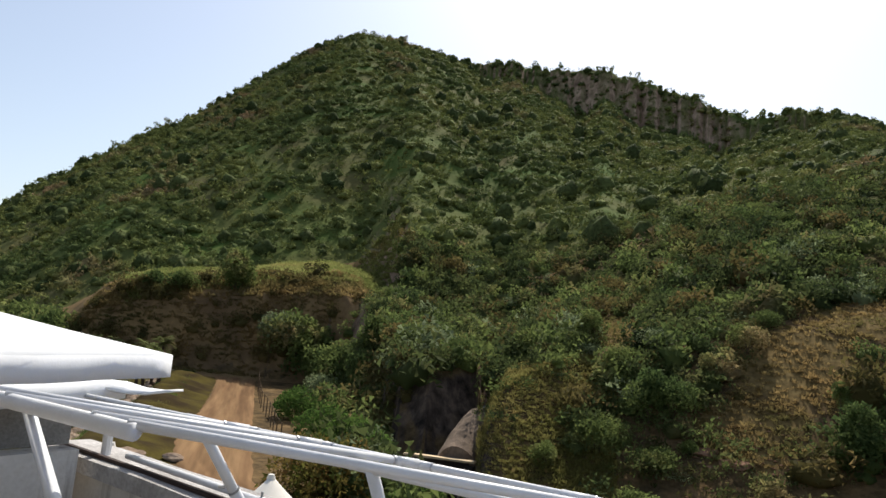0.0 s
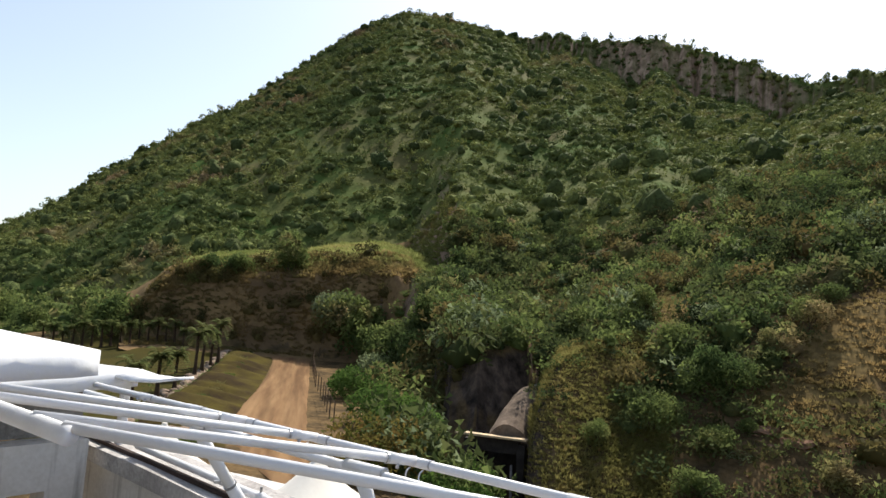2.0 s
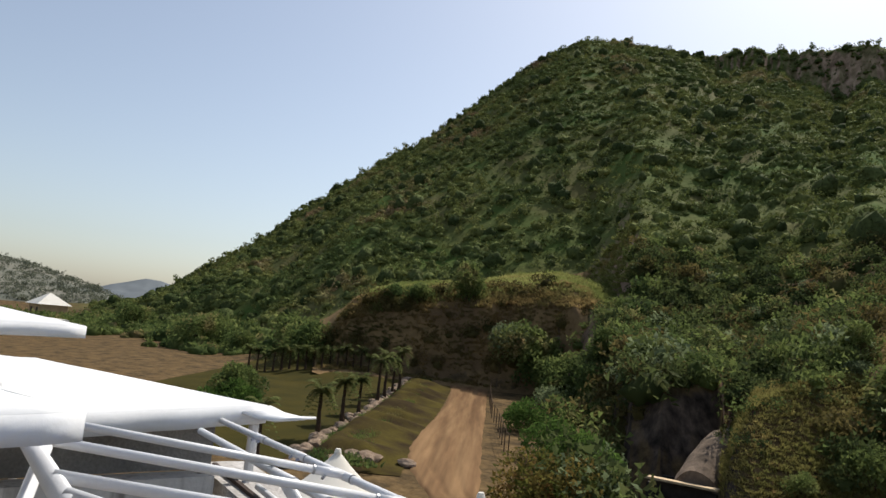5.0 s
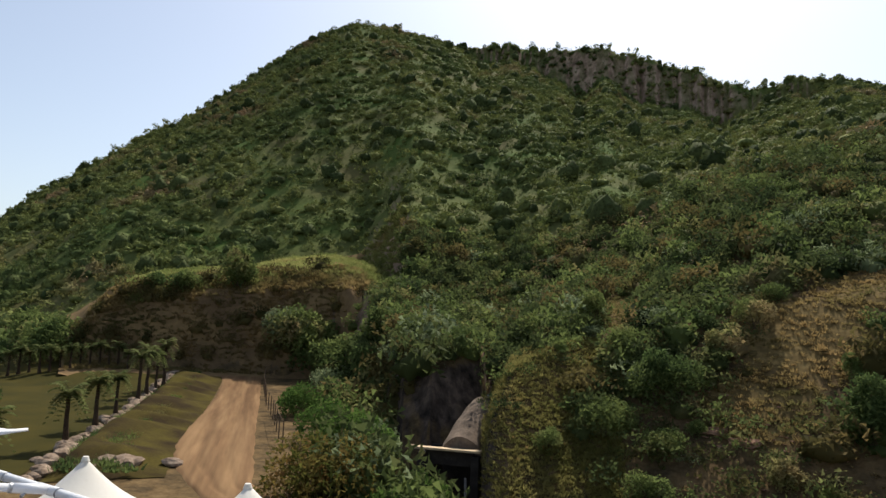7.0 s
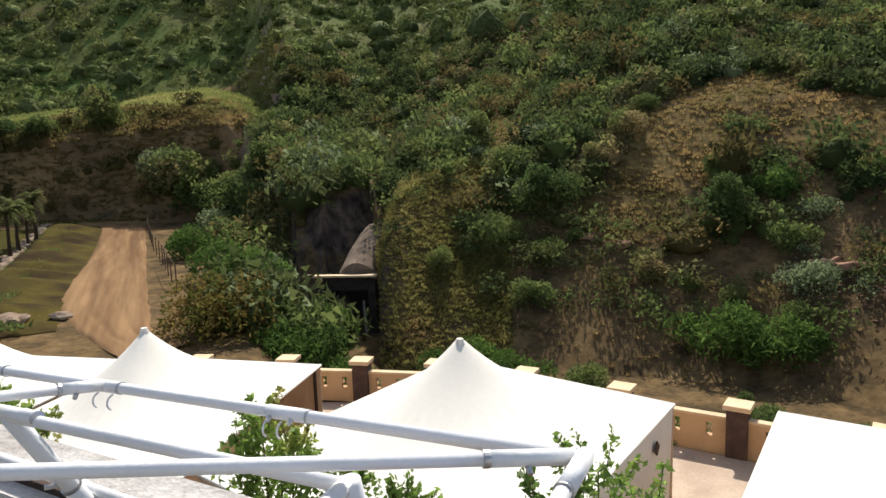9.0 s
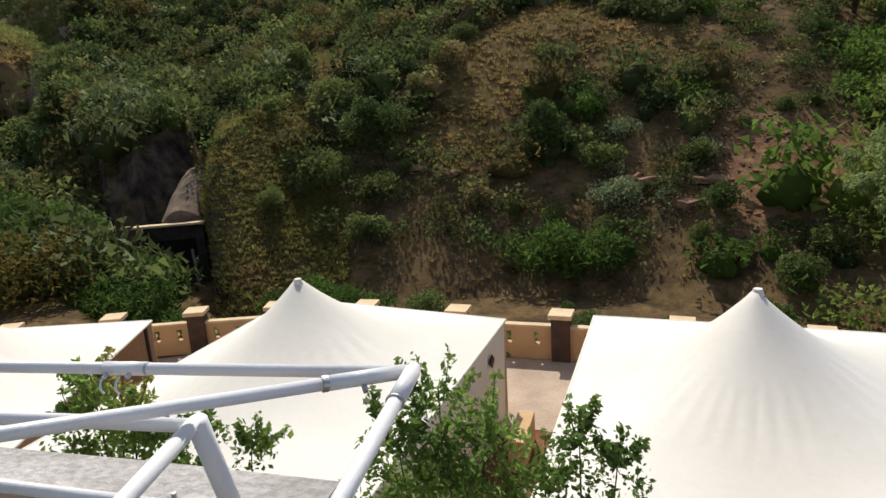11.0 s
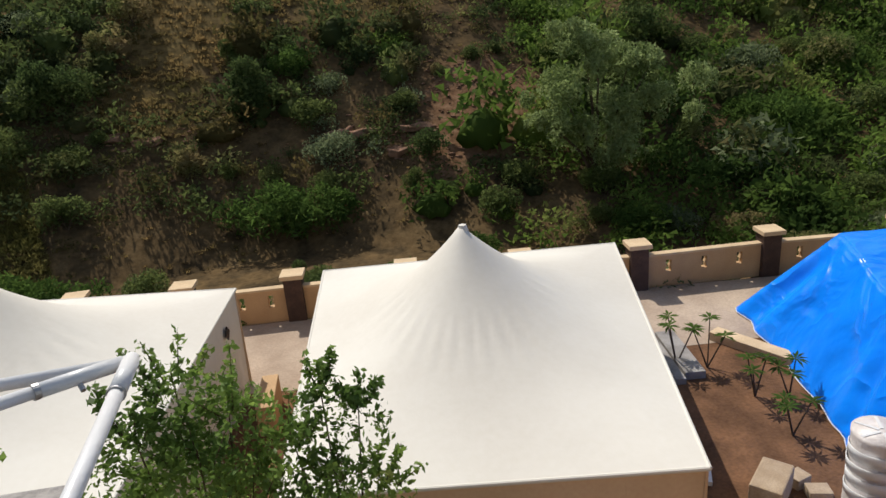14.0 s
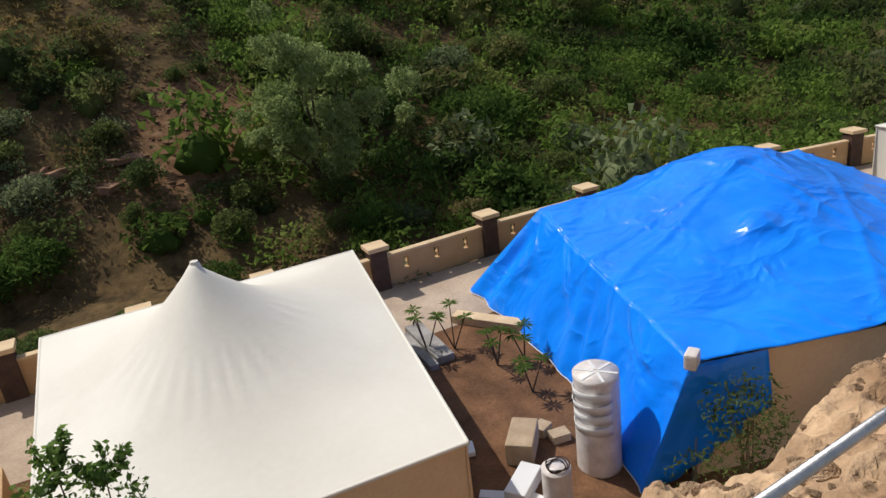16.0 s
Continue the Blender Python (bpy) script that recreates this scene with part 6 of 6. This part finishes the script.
def rubble(name, centres, n, size, seed, label):
    rng = np.random.default_rng(seed)
    vs, fs, off = [], [], 0
    bm = bmesh.new()
    bmesh.ops.create_icosphere(bm, subdivisions=1, radius=0.5)
    v0 = np.array([v.co[:] for v in bm.verts])
    f0 = np.array([[v.index for v in f.verts] for f in bm.faces])
    bm.free()
    for _ in range(n):
        cx, cy, cr = centres[rng.integers(len(centres))]
        x, y = cx + rng.normal() * cr * 0.6, cy + rng.normal() * cr * 0.6
        s = size * (0.3 + 2.2 * rng.random() ** 4) * np.array([1.6, 1.0, 0.4])
        vs.append(v0 * s * (1 + 0.25 * rng.normal(size=(len(v0), 1))) @ np.array([[math.cos(x * 9), math.sin(x * 9), 0], [-math.sin(x * 9), math.cos(x * 9), 0], [0, 0, 1]]) + [x, y, float(land(np.array([x]), np.array([y]))[0])])
        fs.append(f0 + off)
        off += len(v0)
    tagged(new(name, np_mesh(name, np.concatenate(vs), np.concatenate(fs), M_SCREE)), label, "rubble", kind="stuff")


rubble("slope_rubble", [(13, 43, 4), (9.5, 40.5, 3), (4, 42, 3), (-7, 44.5, 3), (12, 46, 3), (7, 41.5, 2)], 1700, 0.13, 3, "broken red-brown rocks on the bare slope")
ledge_bm = bmesh.new()
for x, y, s, t in ((5.5, 42.3, 2.6, 8), (8.2, 41.8, 2.0, -6), (3.6, 42.8, 1.4, 15), (7.0, 40.2, 1.8, 4), (-7.5, 43.8, 2.0, -10), (-9.4, 44.2, 1.4, 12)):
    box(ledge_bm, x, y, ground_z(x, y) + 0.1, s, 0.7, 0.35, t, 0.06)
bmesh.ops.subdivide_edges(ledge_bm, edges=ledge_bm.edges, cuts=2, use_grid_fill=True)
for q in ledge_bm.verts:
    q.co += Vector(noise.noise_vector(q.co * 1.4)) * 0.3 + Vector(noise.noise_vector(q.co * 4.0)) * 0.1
tagged(new("rock_ledges", bm_mesh("rock_ledges", ledge_bm, M_SCREE)), "flat weathered rock ledges showing through the slope", "rock", kind="stuff")


x, y = RNG.uniform(-78, -34, 8000), RNG.uniform(20, 62, 8000)
edge_y = np.interp(-x, [36, 43, 56.6, 71, 80], [19, 24.6, 37, 50, 58])
ok = (y > edge_y + 0.5) & (y < edge_y + 4.2)
scatter_stuff("bank_grass", stand(x[ok], y[ok], land(x[ok], y[ok]) + 0.35), RNG.uniform(0.5, 1.3, ok.sum()), tufts, 17, "rough yellow-green grass on the road bank", "grass", L_SHRUB)


# ---- tunnel mouth in the gully ----
def tunnel():
    root = base("tunnel", pose(-25.2, 39.6, -4.0, 0, 0, 18))
    tagged(root, "old masonry barrel tunnel with a concrete slab over its mouth", "tunnel")
    bm = bmesh.new()
    n, rows = 15, []
    for j in range(9):
        t = j / 8
        ring = []
        for i in range(n):
            a = math.pi * i / (n - 1)
            rr = 1.5 + 0.04 * math.sin(j * 2.2 + i)
            ring.append(bm.verts.new((0.75 + rr * math.cos(a) + 0.6 * t * t, 0.9 + 5.0 * t, 3.9 + 2.3 * t + rr * math.sin(a))))
        rows.append(ring)
    for ra, rb in zip(rows, rows[1:]):
        for i in range(n - 1):
            bm.faces.new((ra[i], ra[i + 1], rb[i + 1], rb[i]))
    bm.faces.new(rows[-1])
    bm.faces.new(rows[0][::-1])
    shell = part("vault", bm, M_VAULT, root, "weathered brown barrel vault")
    # walls and piers round the opening carry its shade in their colour
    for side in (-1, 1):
        part("side_wall", boxed(side * 1.95, 2.3, 1.9, 0.3, 2.9, 4.6), M_MOUTH_SHADE, root)
        part("pier", boxed(side * 1.85, 0.55, 2.0, 0.55, 0.6, 4.6, 0, 0.04), M_MOUTH_SHADE, root)
    part("back_wall", boxed(0, 3.9, 2.0, 4.2, 0.3, 4.6), M_MOUTH_SHADE, root)
    part("head_wall", boxed(0, 0.75, 4.0, 3.4, 0.3, 0.9), M_MOUTH_SHADE, root)
    part("slab", boxed(-0.25, 0.35, 4.62, 5.0, 0.6, 0.14, 0, 0.02), M_CAP, root, "pale concrete slab")
    part("back_beam", boxed(2.2, 6.4, 7.75, 1.7, 0.25, 0.16, 0, 0.02), M_CONCRETE, root, "narrow concrete beam behind the vault")
    part("pipe", rodded((1.5, -0.3, 0.0), (1.25, 0.3, 2.9), 0.09), M_CONCRETE, root, "pale upright pipe")


tunnel()


# ---- wire fence by the road ----
def fence():
    line = [(-35.5, 34.8), (-38.5, 37.2), (-46, 43.6), (-53, 49.2), (-62, 57.0), (-70, 64.5), (-73, 69.5)]
    p = np.array(line)
    d = np.r_[0, np.cumsum(np.hypot(*np.diff(p, axis=0).T))]
    root = base("fence", Matrix())
    tagged(root, "rusty wire fence on thin posts beside the road", "fence")
    tops = []
    for s in np.arange(0, d[-1], 3.2):
        x, y = np.interp(s, d, p[:, 0]), np.interp(s, d, p[:, 1])
        z = ground_z(x, y)
        part("post", rodded((x, y, z - 0.2), (x, y, z + 1.7), 0.045, None, 6), M_BARK, root)
        tops.append(Vector((x, y, z)))
    for a, b in zip(tops, tops[1:]):
        for h in (1.65, 0.95, 0.35):
            part("wire", rodded(a + Vector((0, 0, h)), b + Vector((0, 0, h)), 0.02 if h > 1 else 0.012, None, 5), M_BARK, root)


fence()


# ---- rocky bank and rail beside the terrace ----
def bank_z(x, y):
    lip = 1.78 + 0.6 * np.clip(3.2 - x, 0, 1) + 0.35 * fbm(x / 0.5, x * 0 + 3, 71)
    top = 6.22 + 0.0 * x + 0.25 * np.clip(1.4 - y, 0, 3)
    z = np.where(y < lip, top - 0.15 * np.clip(1 - (lip - y) / 0.4, 0, 1) ** 2, top - 0.15 - (y - lip) * 3.0)
    rough = 0.30 * fbm(x * 1.1, y * 1.1, 73) + 0.22 * fbm(x * 3.1, y * 3.1, 75) + 0.14 * fbm(x * 7.3, y * 7.3, 77) + 0.07 * fbm(x * 15, y * 15, 78) + 0.05 * np.round(3 * fbm(x * 4.2, y * 5.1, 79))
    return np.maximum(z, 0.0) + rough * np.where(z > 0.3, np.where(y < lip + 0.1, 1.0, 0.5), 0.0)


def bank():
    n = 230
    x, y = np.meshgrid(np.linspace(1.72, 11, n), np.linspace(-3, 3.6, n))
    z = bank_z(x, y)
    idx = np.arange(n * n).reshape(n, n)
    faces = np.stack([idx[:-1, :-1], idx[:-1, 1:], idx[1:, 1:], idx[1:, :-1]], -1).reshape(-1, 4)
    tagged(new("earth_bank", np_mesh("earth_bank", np.stack([x, y, z], -1).reshape(-1, 3), faces, M_EARTH)), "rough bank of pale brown earth and broken rock", "bank", kind="structure")
    chips = [me.copy() for me in stones]
    for me in chips:
        me.materials[0] = M_EARTH
    for k in range(240):
        bx, by = 2.3 + 5.5 * RNG.random() ** 1.5, RNG.uniform(-0.4, 1.95)
        q = 0.05 + 0.22 * RNG.random() ** 3
        ob = new("rock", chips[k % 5])
        ob.matrix_world = pose(bx, by, float(bank_z(np.array([bx]), np.array([by]))[0]) - 0.12 * q, RNG.uniform(-20, 20), 0, RNG.uniform(0, 360)) @ Matrix.Diagonal((q * 1.4, q, q * 0.9, 1))
        tagged(ob, "loose broken pale brown rock on the bank", "rock", "bank rocks")
    root = base("railing", Matrix.Translation((1.9, 0.68, 6.2)))
    tagged(root, "grey galvanised pipe rail on the terrace edge", "railing")
    part("rail", rodded((-0.55, 0.06, 1.5), (2.2, -0.25, 1.5), 0.019, None, 14), M_STEEL, root, "", True)
    for q in (0.9, 2.1):
        part("post", rodded((q, -0.11 * q, -0.2), (q, -0.11 * q, 1.5), 0.02, None, 12), M_STEEL, root, "", True)


bank()
